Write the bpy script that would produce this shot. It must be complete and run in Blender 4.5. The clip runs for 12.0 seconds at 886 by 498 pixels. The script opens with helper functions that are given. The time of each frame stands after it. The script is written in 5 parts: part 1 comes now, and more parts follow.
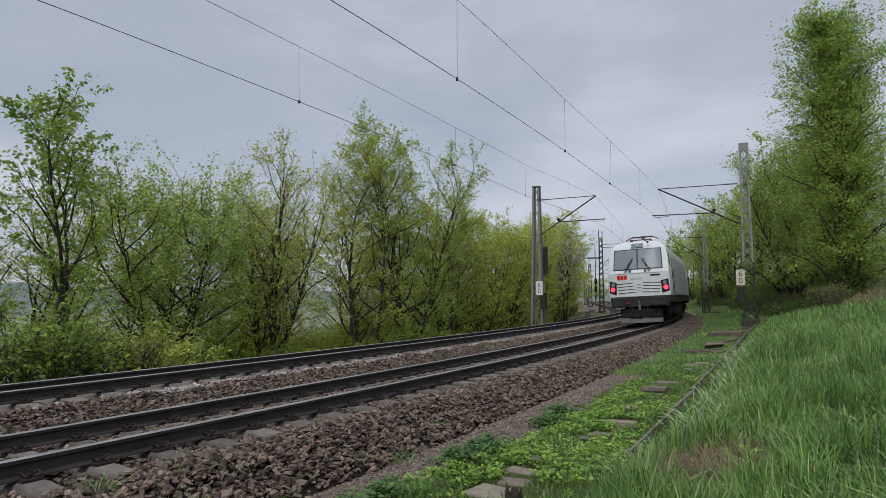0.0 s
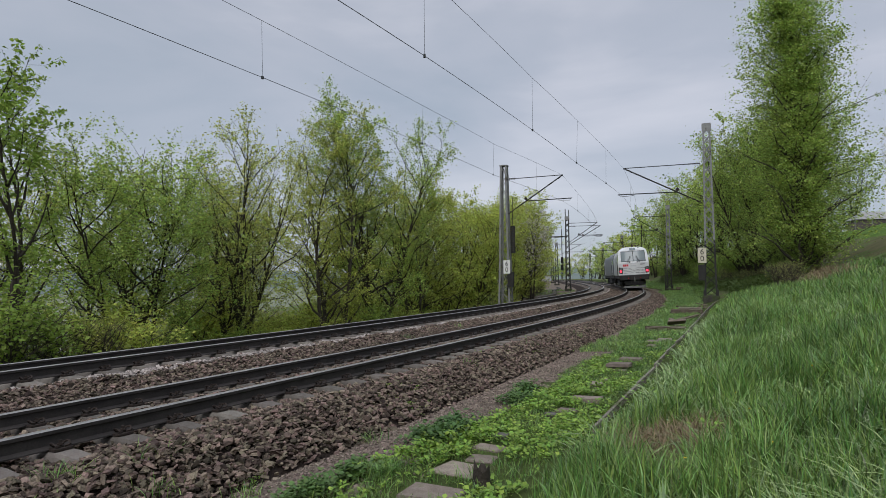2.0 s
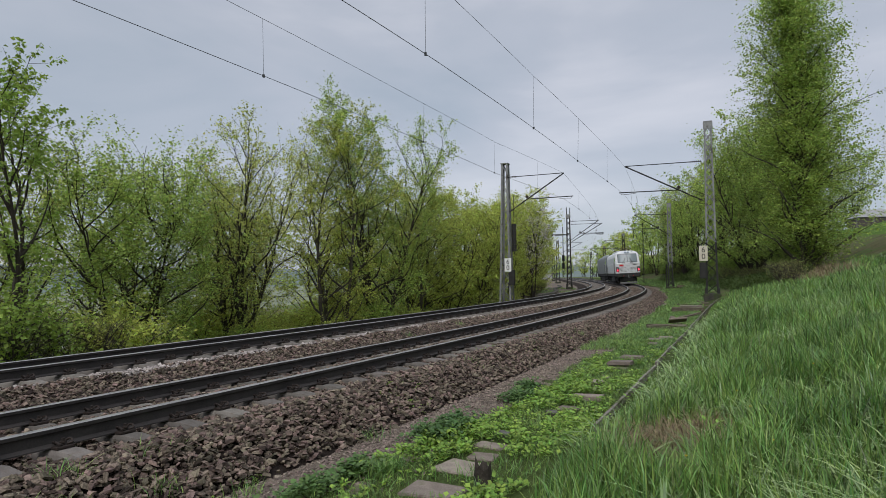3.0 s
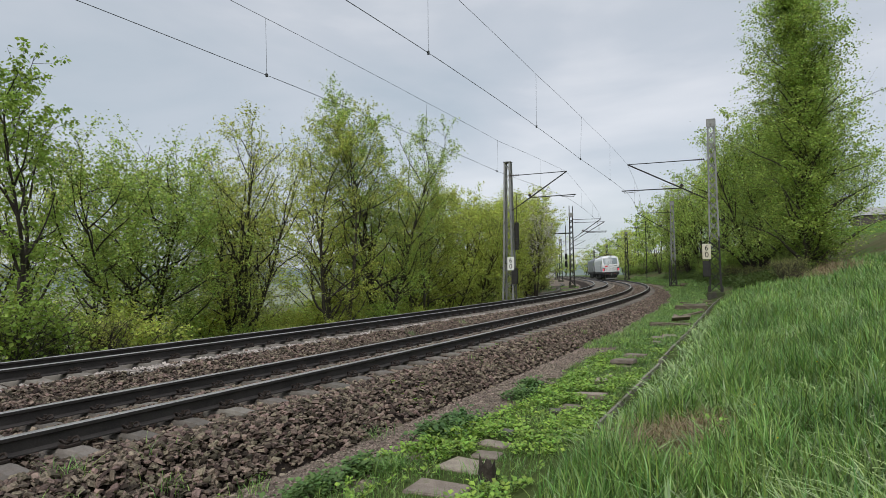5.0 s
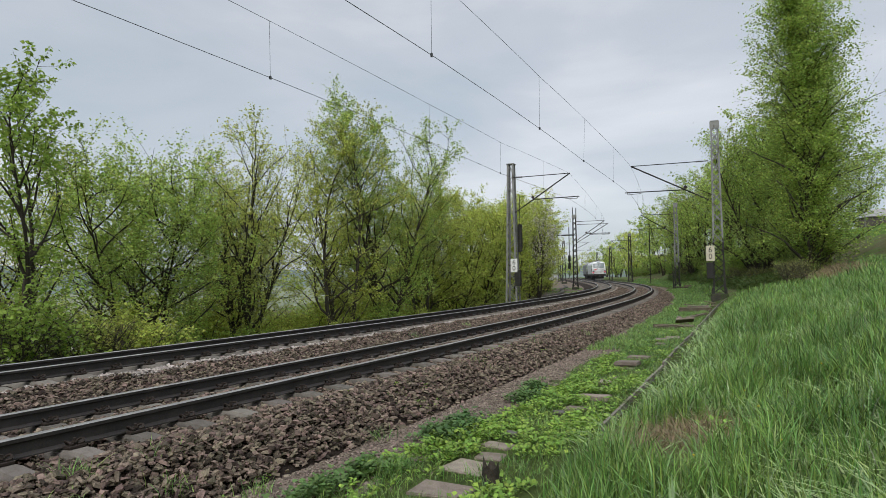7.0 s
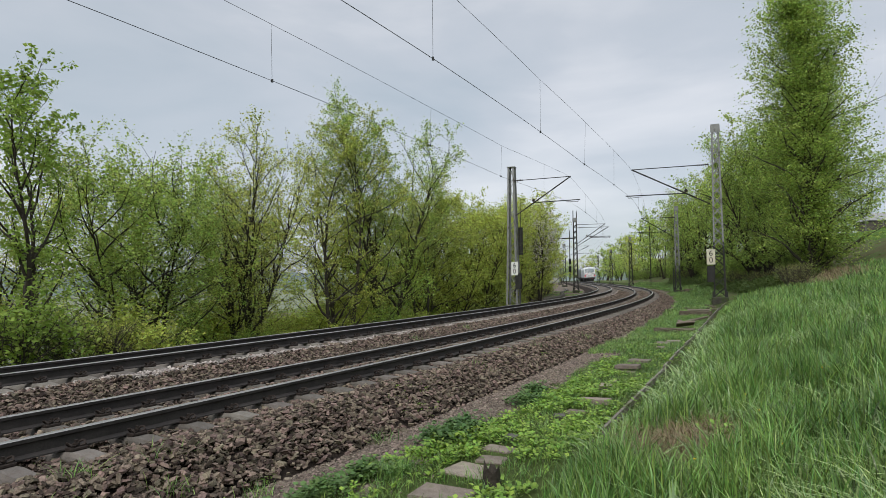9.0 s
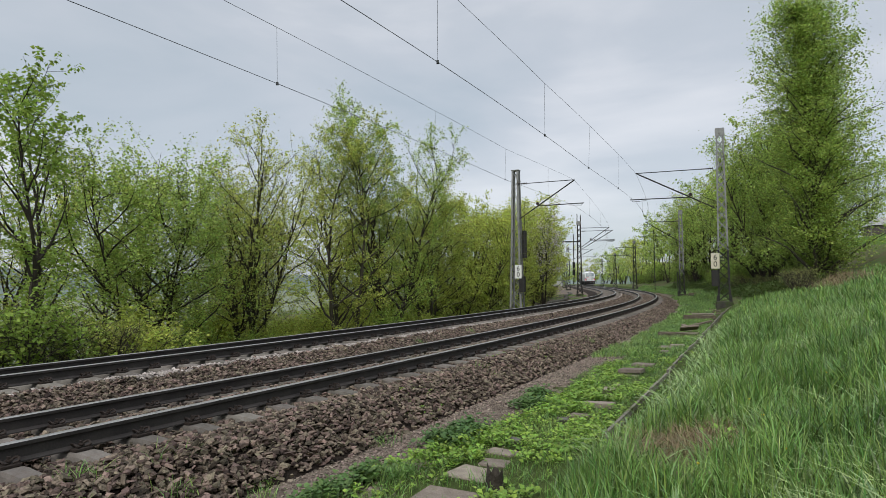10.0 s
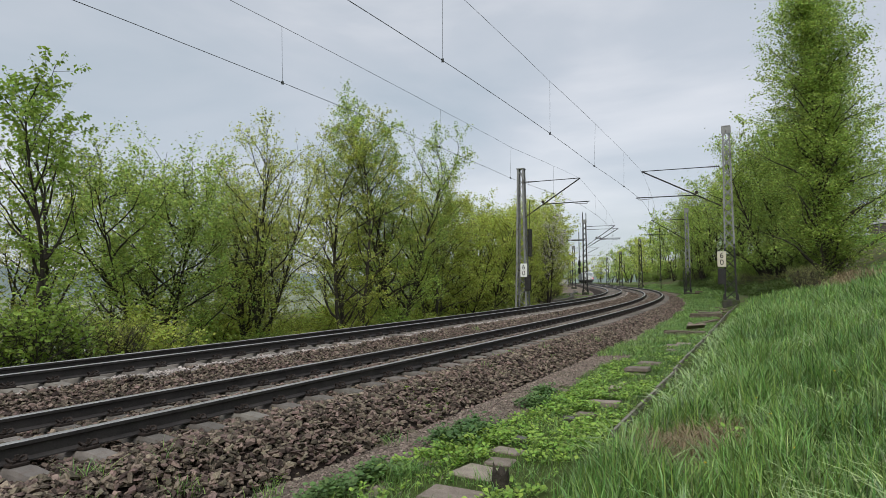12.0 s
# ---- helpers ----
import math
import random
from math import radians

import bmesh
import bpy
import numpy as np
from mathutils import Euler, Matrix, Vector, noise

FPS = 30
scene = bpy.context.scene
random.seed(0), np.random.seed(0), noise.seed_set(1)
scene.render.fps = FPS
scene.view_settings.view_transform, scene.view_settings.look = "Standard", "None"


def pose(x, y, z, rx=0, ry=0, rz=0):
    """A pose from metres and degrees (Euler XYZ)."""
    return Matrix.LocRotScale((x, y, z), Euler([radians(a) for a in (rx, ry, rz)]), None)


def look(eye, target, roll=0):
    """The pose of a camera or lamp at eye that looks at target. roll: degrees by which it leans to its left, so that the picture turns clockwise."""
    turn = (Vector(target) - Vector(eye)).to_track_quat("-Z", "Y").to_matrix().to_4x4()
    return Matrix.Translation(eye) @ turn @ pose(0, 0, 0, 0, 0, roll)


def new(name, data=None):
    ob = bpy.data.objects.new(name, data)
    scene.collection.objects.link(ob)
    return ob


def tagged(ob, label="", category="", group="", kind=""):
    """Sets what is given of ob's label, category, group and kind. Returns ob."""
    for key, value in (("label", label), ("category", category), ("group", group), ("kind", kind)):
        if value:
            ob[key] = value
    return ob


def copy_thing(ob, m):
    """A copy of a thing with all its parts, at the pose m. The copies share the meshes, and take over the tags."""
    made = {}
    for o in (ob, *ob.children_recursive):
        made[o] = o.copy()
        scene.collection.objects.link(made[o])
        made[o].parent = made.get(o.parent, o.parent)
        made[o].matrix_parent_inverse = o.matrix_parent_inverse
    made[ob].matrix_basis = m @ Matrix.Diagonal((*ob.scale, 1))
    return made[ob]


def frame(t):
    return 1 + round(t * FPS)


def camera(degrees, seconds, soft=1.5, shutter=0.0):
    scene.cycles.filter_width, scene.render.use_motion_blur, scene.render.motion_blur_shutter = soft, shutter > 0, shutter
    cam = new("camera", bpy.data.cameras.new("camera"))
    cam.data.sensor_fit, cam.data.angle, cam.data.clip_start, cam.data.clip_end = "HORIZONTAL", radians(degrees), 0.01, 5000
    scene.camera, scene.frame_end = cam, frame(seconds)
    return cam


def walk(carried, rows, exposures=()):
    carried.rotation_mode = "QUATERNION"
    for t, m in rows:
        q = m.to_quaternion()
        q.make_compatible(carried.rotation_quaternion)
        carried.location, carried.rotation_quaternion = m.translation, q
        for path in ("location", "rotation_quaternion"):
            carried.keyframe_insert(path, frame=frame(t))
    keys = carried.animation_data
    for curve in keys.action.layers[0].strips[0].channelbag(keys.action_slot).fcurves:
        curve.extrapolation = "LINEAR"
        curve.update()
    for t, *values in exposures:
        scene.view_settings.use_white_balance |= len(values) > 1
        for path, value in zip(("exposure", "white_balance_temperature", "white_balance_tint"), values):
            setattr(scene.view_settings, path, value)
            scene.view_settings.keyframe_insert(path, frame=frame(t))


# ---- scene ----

# camera: hand-held on the bank beside the line, turning slightly
cam = camera(71.17, 12.0, soft=0.7)
EYE = 1.322


def eye_pose(x, y, z, yaw, pitch, lean):
    m = Matrix.Rotation(radians(yaw), 4, "Z") @ Matrix.Rotation(radians(pitch), 4, "X")
    m = m @ Matrix.Rotation(radians(lean), 4, "Y") @ Matrix.Rotation(radians(90), 4, "X")
    return Matrix.Translation((x, y, EYE + z)) @ m


PATH = [
    (0.0, 0.011, -0.019, -0.005, 2.469, 4.843, 0.119),
    (0.5, 0.011, -0.027, 0.003, 0.378, 4.473, 0.281),
    (1.0, 0.013, -0.009, 0.004, -0.310, 3.872, 0.345),
    (1.5, 0.012, 0.004, 0.007, -0.672, 3.197, 0.384),
    (2.0, 0.014, 0.019, -0.001, -0.481, 2.899, 0.501),
    (2.5, 0.016, 0.021, 0.000, -0.422, 2.843, 0.561),
    (3.0, 0.013, 0.014, -0.000, -0.376, 2.726, 0.538),
    (5.0, 0.001, -0.003, 0.002, -0.132, 2.601, 0.630),
    (5.5, -0.000, -0.000, 0.000, -0.000, 2.608, 0.631),
    (6.0, 0.000, -0.000, -0.002, 0.003, 2.626, 0.640),
    (6.5, -0.000, 0.002, -0.002, 0.190, 2.693, 0.629),
    (7.0, -0.002, -0.012, -0.001, 0.161, 2.789, 0.659),
    (9.0, -0.010, -0.027, 0.002, 0.201, 3.053, 0.519),
    (9.5, -0.006, -0.034, 0.002, 0.371, 3.165, 0.399),
    (10.0, -0.013, -0.043, 0.004, 0.547, 3.316, 0.253),
    (10.5, -0.014, -0.040, 0.001, 0.743, 3.317, 0.202),
    (11.0, -0.014, -0.036, -0.001, 0.928, 3.233, 0.218),
    (11.5, -0.010, -0.033, 0.000, 1.026, 3.167, 0.266),
    (12.0, -0.015, -0.033, 0.004, 1.035, 3.195, 0.332),
]
walk(cam, [(r[0], eye_pose(*r[1:])) for r in PATH], exposures=[(0.0, -0.16, 6250, 14), (1.0, -0.14, 6250, 14), (3.0, -0.08, 6300, 13), (4.4, 0.12, 6480, 10), (5.5, 0.16, 6500, 10), (12.0, 0.16, 6480, 10)])

# ------------------------------------------------------------------ light
SUN_EL, SUN_AZ = radians(42), radians(196)
world = bpy.data.worlds.new("overcast_sky")
scene.world = world
world.use_nodes = True
wn, wl = world.node_tree.nodes, world.node_tree.links
wn.clear()
w_out = wn.new("ShaderNodeOutputWorld")
w_add = wn.new("ShaderNodeAddShader")
w_sky = wn.new("ShaderNodeTexSky")
w_sky.sky_type, w_sky.sun_disc = "NISHITA", False
w_sky.sun_elevation, w_sky.sun_rotation = SUN_EL, SUN_AZ
w_bg = wn.new("ShaderNodeBackground")
w_bg.inputs["Strength"].default_value = 0.02
wl.new(w_sky.outputs[0], w_bg.inputs[0])
w_co = wn.new("ShaderNodeTexCoord")
w_map = wn.new("ShaderNodeMapping")
w_map.inputs["Scale"].default_value = (1.0, 1.0, 3.2)
w_map.inputs["Rotation"].default_value = (0.0, 0.12, 0.5)
wl.new(w_co.outputs["Generated"], w_map.inputs[0])
w_noise = wn.new("ShaderNodeTexNoise")
w_noise.inputs["Scale"].default_value = 2.1
w_noise.inputs["Detail"].default_value = 6
w_noise.inputs["Roughness"].default_value = 0.48
w_noise.inputs["Distortion"].default_value = 0.25
wl.new(w_map.outputs[0], w_noise.inputs["Vector"])
w_ramp = wn.new("ShaderNodeValToRGB")
w_ramp.color_ramp.elements[0].position = 0.34
w_ramp.color_ramp.elements[0].color = (0.41, 0.46, 0.505, 1)
w_ramp.color_ramp.elements[1].position = 0.66
w_ramp.color_ramp.elements[1].color = (0.645, 0.655, 0.68, 1)
e = w_ramp.color_ramp.elements.new(0.52)
e.color = (0.50, 0.53, 0.57, 1)
wl.new(w_noise.outputs["Fac"], w_ramp.inputs[0])
w_cl = wn.new("ShaderNodeBackground")
w_cl.inputs["Strength"].default_value = 0.85
wl.new(w_ramp.outputs[0], w_cl.inputs[0])
# an overcast sky is about three times as bright overhead as near the horizon
w_sep = wn.new("ShaderNodeSeparateXYZ")
wl.new(w_co.outputs["Generated"], w_sep.inputs[0])
w_up = wn.new("ShaderNodeMapRange")
w_up.inputs["From Min"].default_value, w_up.inputs["From Max"].default_value = 0.42, 0.95
w_up.inputs["To Min"].default_value, w_up.inputs["To Max"].default_value = 0.92, 2.1
wl.new(w_sep.outputs["Z"], w_up.inputs["Value"])
wl.new(w_up.outputs[0], w_cl.inputs["Strength"])
wl.new(w_bg.outputs[0], w_add.inputs[0])
wl.new(w_cl.outputs[0], w_add.inputs[1])
wl.new(w_add.outputs[0], w_out.inputs[0])

sun_data = bpy.data.lights.new("sun", "SUN")
sun_data.energy, sun_data.angle, sun_data.color = 1.5, radians(30), (1.0, 0.97, 0.92)
sun = new("sun", sun_data)
sun.matrix_basis = look((math.sin(SUN_AZ) * math.cos(SUN_EL) * 50, math.cos(SUN_AZ) * math.cos(SUN_EL) * 50, math.sin(SUN_EL) * 50), (0, 0, 0))

# ------------------------------------------------------------------ materials


def mat(name, c1, c2, scale=8.0, rough=0.8, metal=0.0, bump=0.3, fine=60.0, spread=0.0, spots=None, trans=0.0, island=False, obj_rand=False, emit=None, spec=0.2):
    """Two colours mixed by coarse and fine noise, with relief; spots: third colour in patches; island / obj_rand: brightness varies piece by piece by spread."""
    m = bpy.data.materials.new(name)
    m.use_nodes = True
    n, l = m.node_tree.nodes, m.node_tree.links
    b = n["Principled BSDF"]
    co = n.new("ShaderNodeTexCoord")
    big, small = n.new("ShaderNodeTexNoise"), n.new("ShaderNodeTexNoise")
    for t, sc, de in ((big, scale, 5), (small, fine, 3)):
        t.inputs["Scale"].default_value, t.inputs["Detail"].default_value = sc, de
        l.new(co.outputs["Object"], t.inputs["Vector"])
    ramp = n.new("ShaderNodeMapRange")
    ramp.inputs["From Min"].default_value, ramp.inputs["From Max"].default_value = 0.32, 0.68
    avg = n.new("ShaderNodeMath")
    avg.operation = "MULTIPLY_ADD"
    avg.inputs[1].default_value = 0.45
    l.new(small.outputs["Fac"], avg.inputs[0])
    half = n.new("ShaderNodeMath")
    half.operation = "MULTIPLY"
    half.inputs[1].default_value = 0.55
    l.new(big.outputs["Fac"], half.inputs[0])
    l.new(half.outputs[0], avg.inputs[2])
    l.new(avg.outputs[0], ramp.inputs["Value"])
    mix = n.new("ShaderNodeMix")
    mix.data_type = "RGBA"
    mix.inputs[6].default_value, mix.inputs[7].default_value = (*c1, 1), (*c2, 1)
    l.new(ramp.outputs[0], mix.inputs[0])
    col = mix.outputs[2]
    if spots:
        sp = n.new("ShaderNodeTexNoise")
        sp.inputs["Scale"].default_value, sp.inputs["Detail"].default_value = spots[1], 4
        l.new(co.outputs["Object"], sp.inputs["Vector"])
        sr = n.new("ShaderNodeMapRange")
        sr.inputs["From Min"].default_value, sr.inputs["From Max"].default_value = spots[2], spots[2] + 0.12
        l.new(sp.outputs["Fac"], sr.inputs["Value"])
        m3 = n.new("ShaderNodeMix")
        m3.data_type = "RGBA"
        m3.inputs[7].default_value = (*spots[0], 1)
        l.new(sr.outputs[0], m3.inputs[0])
        l.new(col, m3.inputs[6])
        col = m3.outputs[2]
    if island or obj_rand:
        hsv = n.new("ShaderNodeHueSaturation")
        src = n.new("ShaderNodeNewGeometry").outputs["Random Per Island"] if island else n.new("ShaderNodeObjectInfo").outputs["Random"]
        va = n.new("ShaderNodeMapRange")
        va.inputs["To Min"].default_value, va.inputs["To Max"].default_value = 1 - spread, 1 + spread
        l.new(src, va.inputs["Value"])
        l.new(va.outputs[0], hsv.inputs["Value"])
        mul = n.new("ShaderNodeMath")
        mul.operation = "MULTIPLY"
        mul.inputs[1].default_value = 7.31
        l.new(src, mul.inputs[0])
        fr = n.new("ShaderNodeMath")
        fr.operation = "FRACT"
        l.new(mul.outputs[0], fr.inputs[0])
        hu = n.new("ShaderNodeMapRange")
        hu.inputs["To Min"].default_value, hu.inputs["To Max"].default_value = 0.5 - spread * 0.05, 0.5 + spread * 0.05
        l.new(fr.outputs[0], hu.inputs["Value"])
        l.new(hu.outputs[0], hsv.inputs["Hue"])
        l.new(col, hsv.inputs["Color"])
        col = hsv.outputs[0]
    l.new(col, b.inputs["Base Color"])
    b.inputs["Roughness"].default_value, b.inputs["Metallic"].default_value = rough, metal
    b.inputs["Specular IOR Level"].default_value = spec
    if bump:
        bp = n.new("ShaderNodeBump")
        bp.inputs["Strength"].default_value, bp.inputs["Distance"].default_value = bump, 0.02
        l.new(avg.outputs[0], bp.inputs["Height"])
        l.new(bp.outputs[0], b.inputs["Normal"])
    if emit:
        b.inputs["Emission Color"].default_value, b.inputs["Emission Strength"].default_value = (*emit[0], 1), emit[1]
    if trans:
        tr = n.new("ShaderNodeBsdfTranslucent")
        l.new(col, tr.inputs["Color"])
        ms = n.new("ShaderNodeMixShader")
        ms.inputs[0].default_value = trans
        l.new(b.outputs[0], ms.inputs[1])
        l.new(tr.outputs[0], ms.inputs[2])
        l.new(ms.outputs[0], n["Material Output"].inputs[0])
    return m


M = {}
M["stone"] = mat("ballast_stone", (0.050, 0.039, 0.031), (0.225, 0.172, 0.132), 7, 0.9, bump=0.6, fine=70, island=True, spread=0.75)
M["stone_pale"] = mat("dusted_stone", (0.25, 0.215, 0.192), (0.46, 0.41, 0.375), 14, 0.95, bump=0.4, fine=120, island=True, spread=0.35)
M["grit"] = mat("path_grit", (0.115, 0.090, 0.072), (0.27, 0.218, 0.178), 14, 0.95, bump=0.3, fine=120, island=True, spread=0.55)
# bed coloured near black to paint the shade in gaps between the stones
M["ballast"] = mat("ballast_gap_shade", (0.016, 0.013, 0.011), (0.05, 0.038, 0.031), 18, 0.95, bump=1.0, fine=55, spec=0.05)
M["gravel"] = mat("gravel_path", (0.095, 0.076, 0.060), (0.205, 0.168, 0.135), 3.0, 0.95, bump=0.8, fine=45, spots=((0.11, 0.11, 0.055), 1.3, 0.6), spec=0.05)
M["soil"] = mat("grassy_soil", (0.035, 0.05, 0.016), (0.075, 0.10, 0.03), 2.0, 0.95, bump=0.8, fine=30, spots=((0.09, 0.07, 0.045), 1.1, 0.6), spec=0.05)
M["meadow"] = mat("meadow", (0.07, 0.13, 0.025), (0.11, 0.18, 0.04), 0.6, 0.95, bump=0.8, fine=14, spec=0.05)
M["litter"] = mat("leaf_litter", (0.075, 0.075, 0.038), (0.15, 0.145, 0.072), 1.2, 0.95, bump=0.8, fine=22, spots=((0.10, 0.16, 0.045), 0.5, 0.48), spec=0.05)
# field green lightened so that its colour holds the aerial haze
M["field"] = mat("hazed_field", (0.16, 0.19, 0.12), (0.26, 0.27, 0.19), 0.05, 0.95, bump=0.2, fine=1.0, spec=0.05)
M["sleeper"] = mat("sleeper_concrete", (0.10, 0.089, 0.077), (0.21, 0.188, 0.163), 6, 0.9, bump=0.6, fine=90, obj_rand=True, spread=0.25, spots=((0.11, 0.083, 0.063), 4, 0.53))
M["rail_side"] = mat("rail_rust", (0.034, 0.031, 0.030), (0.068, 0.060, 0.056), 5, 0.7, metal=0.2, bump=0.15, fine=70)
M["rail_top"] = mat("rail_running_band", (0.24, 0.23, 0.22), (0.42, 0.405, 0.39), 2, 0.38, metal=0.6, bump=0.03, fine=60)
M["clip"] = mat("clip_steel", (0.025, 0.02, 0.018), (0.055, 0.042, 0.035), 20, 0.7, metal=0.3, bump=0.2)
M["bark"] = mat("bark", (0.035, 0.030, 0.024), (0.10, 0.088, 0.07), 5, 0.95, bump=0.9, fine=40)
M["bark_dark"] = mat("bark_dark", (0.025, 0.021, 0.017), (0.065, 0.055, 0.043), 5, 0.95, bump=0.9, fine=40)


def leaf_mat(name, c1, c2, spread=0.3, trans=0.45, rough=0.55, spec=0.3):
    return mat(name, c1, c2, 0.7, rough, bump=0.0, fine=5, island=True, spread=spread, trans=trans, spec=spec)


M["leaf"] = leaf_mat("leaf_spring", (0.25, 0.355, 0.075), (0.47, 0.59, 0.14), 0.48, 0.52)
M["leaf_yel"] = leaf_mat("leaf_yellowish", (0.32, 0.37, 0.07), (0.55, 0.59, 0.14), 0.48, 0.52)
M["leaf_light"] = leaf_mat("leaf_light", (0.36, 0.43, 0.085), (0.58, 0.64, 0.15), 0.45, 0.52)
M["leaf_deep"] = leaf_mat("leaf_deep", (0.20, 0.30, 0.05), (0.34, 0.46, 0.09))
M["leaf_bud"] = leaf_mat("leaf_budding", (0.28, 0.30, 0.09), (0.42, 0.42, 0.14))
M["leaf_ivy"] = leaf_mat("leaf_bramble", (0.06, 0.10, 0.026), (0.13, 0.18, 0.05))
M["blossom"] = leaf_mat("blossom", (0.55, 0.50, 0.45), (0.75, 0.70, 0.66), 0.15)
M["blade"] = leaf_mat("grass_blade", (0.08, 0.165, 0.038), (0.25, 0.39, 0.095), 0.62, 0.3, 0.35, 0.5)
# broad blades kept paler, their streaky highlights painted into the green
M["blade_sheen"] = leaf_mat("grass_broad_sheen", (0.19, 0.29, 0.10), (0.36, 0.48, 0.19), 0.45, 0.25, 0.3, 0.6)
M["blade_dry"] = leaf_mat("grass_dry", (0.20, 0.15, 0.08), (0.34, 0.27, 0.16), 0.3, 0.2)
M["weed"] = leaf_mat("weed_leaf", (0.15, 0.26, 0.04), (0.29, 0.44, 0.075), 0.42, 0.3)
M["weed_dark"] = leaf_mat("nettle_leaf", (0.07, 0.14, 0.04), (0.13, 0.22, 0.06), 0.3, 0.25)
M["timber"] = mat("old_timber", (0.075, 0.058, 0.043), (0.20, 0.165, 0.125), 7, 0.95, bump=0.8, fine=50, obj_rand=True, spread=0.45, spots=((0.09, 0.085, 0.035), 5, 0.54))
M["slab"] = mat("worn_slab", (0.13, 0.105, 0.085), (0.30, 0.25, 0.205), 6, 0.9, bump=0.5, fine=70, obj_rand=True, spread=0.25, spots=((0.12, 0.13, 0.06), 5, 0.6))
M["kerb"] = mat("edging_board", (0.12, 0.105, 0.088), (0.27, 0.245, 0.21), 5, 0.9, bump=0.5, fine=50, spots=((0.08, 0.09, 0.035), 3, 0.56))
M["mast"] = mat("galvanised_mast", (0.17, 0.175, 0.17), (0.31, 0.31, 0.30), 4, 0.6, metal=0.4, bump=0.1, fine=50, spots=((0.10, 0.085, 0.07), 3, 0.6))
M["mast_dark"] = mat("dark_mast_paint", (0.020, 0.020, 0.019), (0.050, 0.048, 0.044), 4, 0.75, metal=0.1, bump=0.1, fine=50)
M["footing"] = mat("mossy_footing", (0.035, 0.034, 0.028), (0.085, 0.08, 0.066), 4, 0.95, bump=0.6, fine=50, spots=((0.05, 0.065, 0.025), 3, 0.5))
M["wire"] = mat("dark_copper_wire", (0.035, 0.04, 0.042), (0.06, 0.065, 0.065), 8, 0.6, metal=0.4, bump=0.0)
M["insul"] = mat("brown_insulator", (0.03, 0.025, 0.022), (0.06, 0.045, 0.04), 8, 0.3, bump=0.0)
M["concrete"] = mat("footing_concrete", (0.07, 0.065, 0.058), (0.17, 0.16, 0.145), 4, 0.95, bump=0.5, fine=50, spots=((0.06, 0.065, 0.03), 3, 0.55))
M["sign"] = mat("sign_white", (0.72, 0.72, 0.68), (0.80, 0.80, 0.77), 6, 0.5, bump=0.02)
M["sign_old"] = mat("sign_yellowed", (0.52, 0.48, 0.36), (0.66, 0.61, 0.48), 6, 0.6, bump=0.02)
M["black"] = mat("black_paint", (0.012, 0.012, 0.012), (0.025, 0.025, 0.025), 8, 0.5, bump=0.0)

# ------------------------------------------------------------------ helpers for meshes


def part(name, data, material, parent=None, label=""):
    """Links a bmesh or a mesh as one object under a thing or part."""
    if isinstance(data, bmesh.types.BMesh):
        me = bpy.data.meshes.new(name)
        data.to_mesh(me)
        data.free()
        data = me
    if material is not None and not data.materials:
        data.materials.append(material)
    ob = new(name, data)
    if parent is not None:
        ob.parent = parent
    return tagged(ob, label)


def thing(name, label, category, group="", kind="", m=None):
    ob = tagged(new(name), label, category, group, kind)
    ob.empty_display_size = 0.2
    if m is not None:
        ob.matrix_basis = m
    return ob


def arrays(name, verts, faces, smooth=False):
    """A mesh from numpy vertices and faces, all with the same number of corners."""
    verts, faces = np.asarray(verts, np.float32).reshape(-1, 3), np.asarray(faces, np.int32)
    me = bpy.data.meshes.new(name)
    n, k = faces.shape
    me.vertices.add(len(verts))
    me.vertices.foreach_set("co", verts.ravel())
    me.loops.add(n * k)
    me.loops.foreach_set("vertex_index", faces.ravel())
    me.polygons.add(n)
    me.polygons.foreach_set("loop_start", np.arange(0, n * k, k, dtype=np.int32))
    me.polygons.foreach_set("use_smooth", np.full(n, smooth))
    me.update(calc_edges=True)
    return me


def box(bm, cx, cy, cz, sx, sy, sz, m=None, bevel=0.0):
    r = bmesh.ops.create_cube(bm, size=1.0, matrix=(m or Matrix()) @ Matrix.Translation((cx, cy, cz)) @ Matrix.Diagonal((sx, sy, sz, 1)))
    if bevel:
        ed = list({e for v in r["verts"] for e in v.link_edges})
        bmesh.ops.bevel(bm, geom=ed, offset=bevel, segments=1, affect="EDGES", profile=0.5)
    return bm


def boxed(cx, cy, cz, sx, sy, sz, m=None, bevel=0.0):
    return box(bmesh.new(), cx, cy, cz, sx, sy, sz, m, bevel)


def rod(bm, a, b, r, r2=None, seg=6):
    a, b = Vector(a), Vector(b)
    d = b - a
    m = Matrix.Translation((a + b) / 2) @ d.to_track_quat("Z", "Y").to_matrix().to_4x4()
    bmesh.ops.create_cone(bm, cap_ends=True, segments=seg, radius1=r, radius2=r if r2 is None else r2, depth=d.length, matrix=m)
    return bm


def bar(bm, a, b, w, h=None):
    """A square bar from a to b."""
    a, b = Vector(a), Vector(b)
    d = b - a
    m = Matrix.Translation((a + b) / 2) @ d.to_track_quat("Z", "Y").to_matrix().to_4x4() @ Matrix.Diagonal((w, h or w, d.length, 1))
    bmesh.ops.create_cube(bm, size=1.0, matrix=m)
    return bm


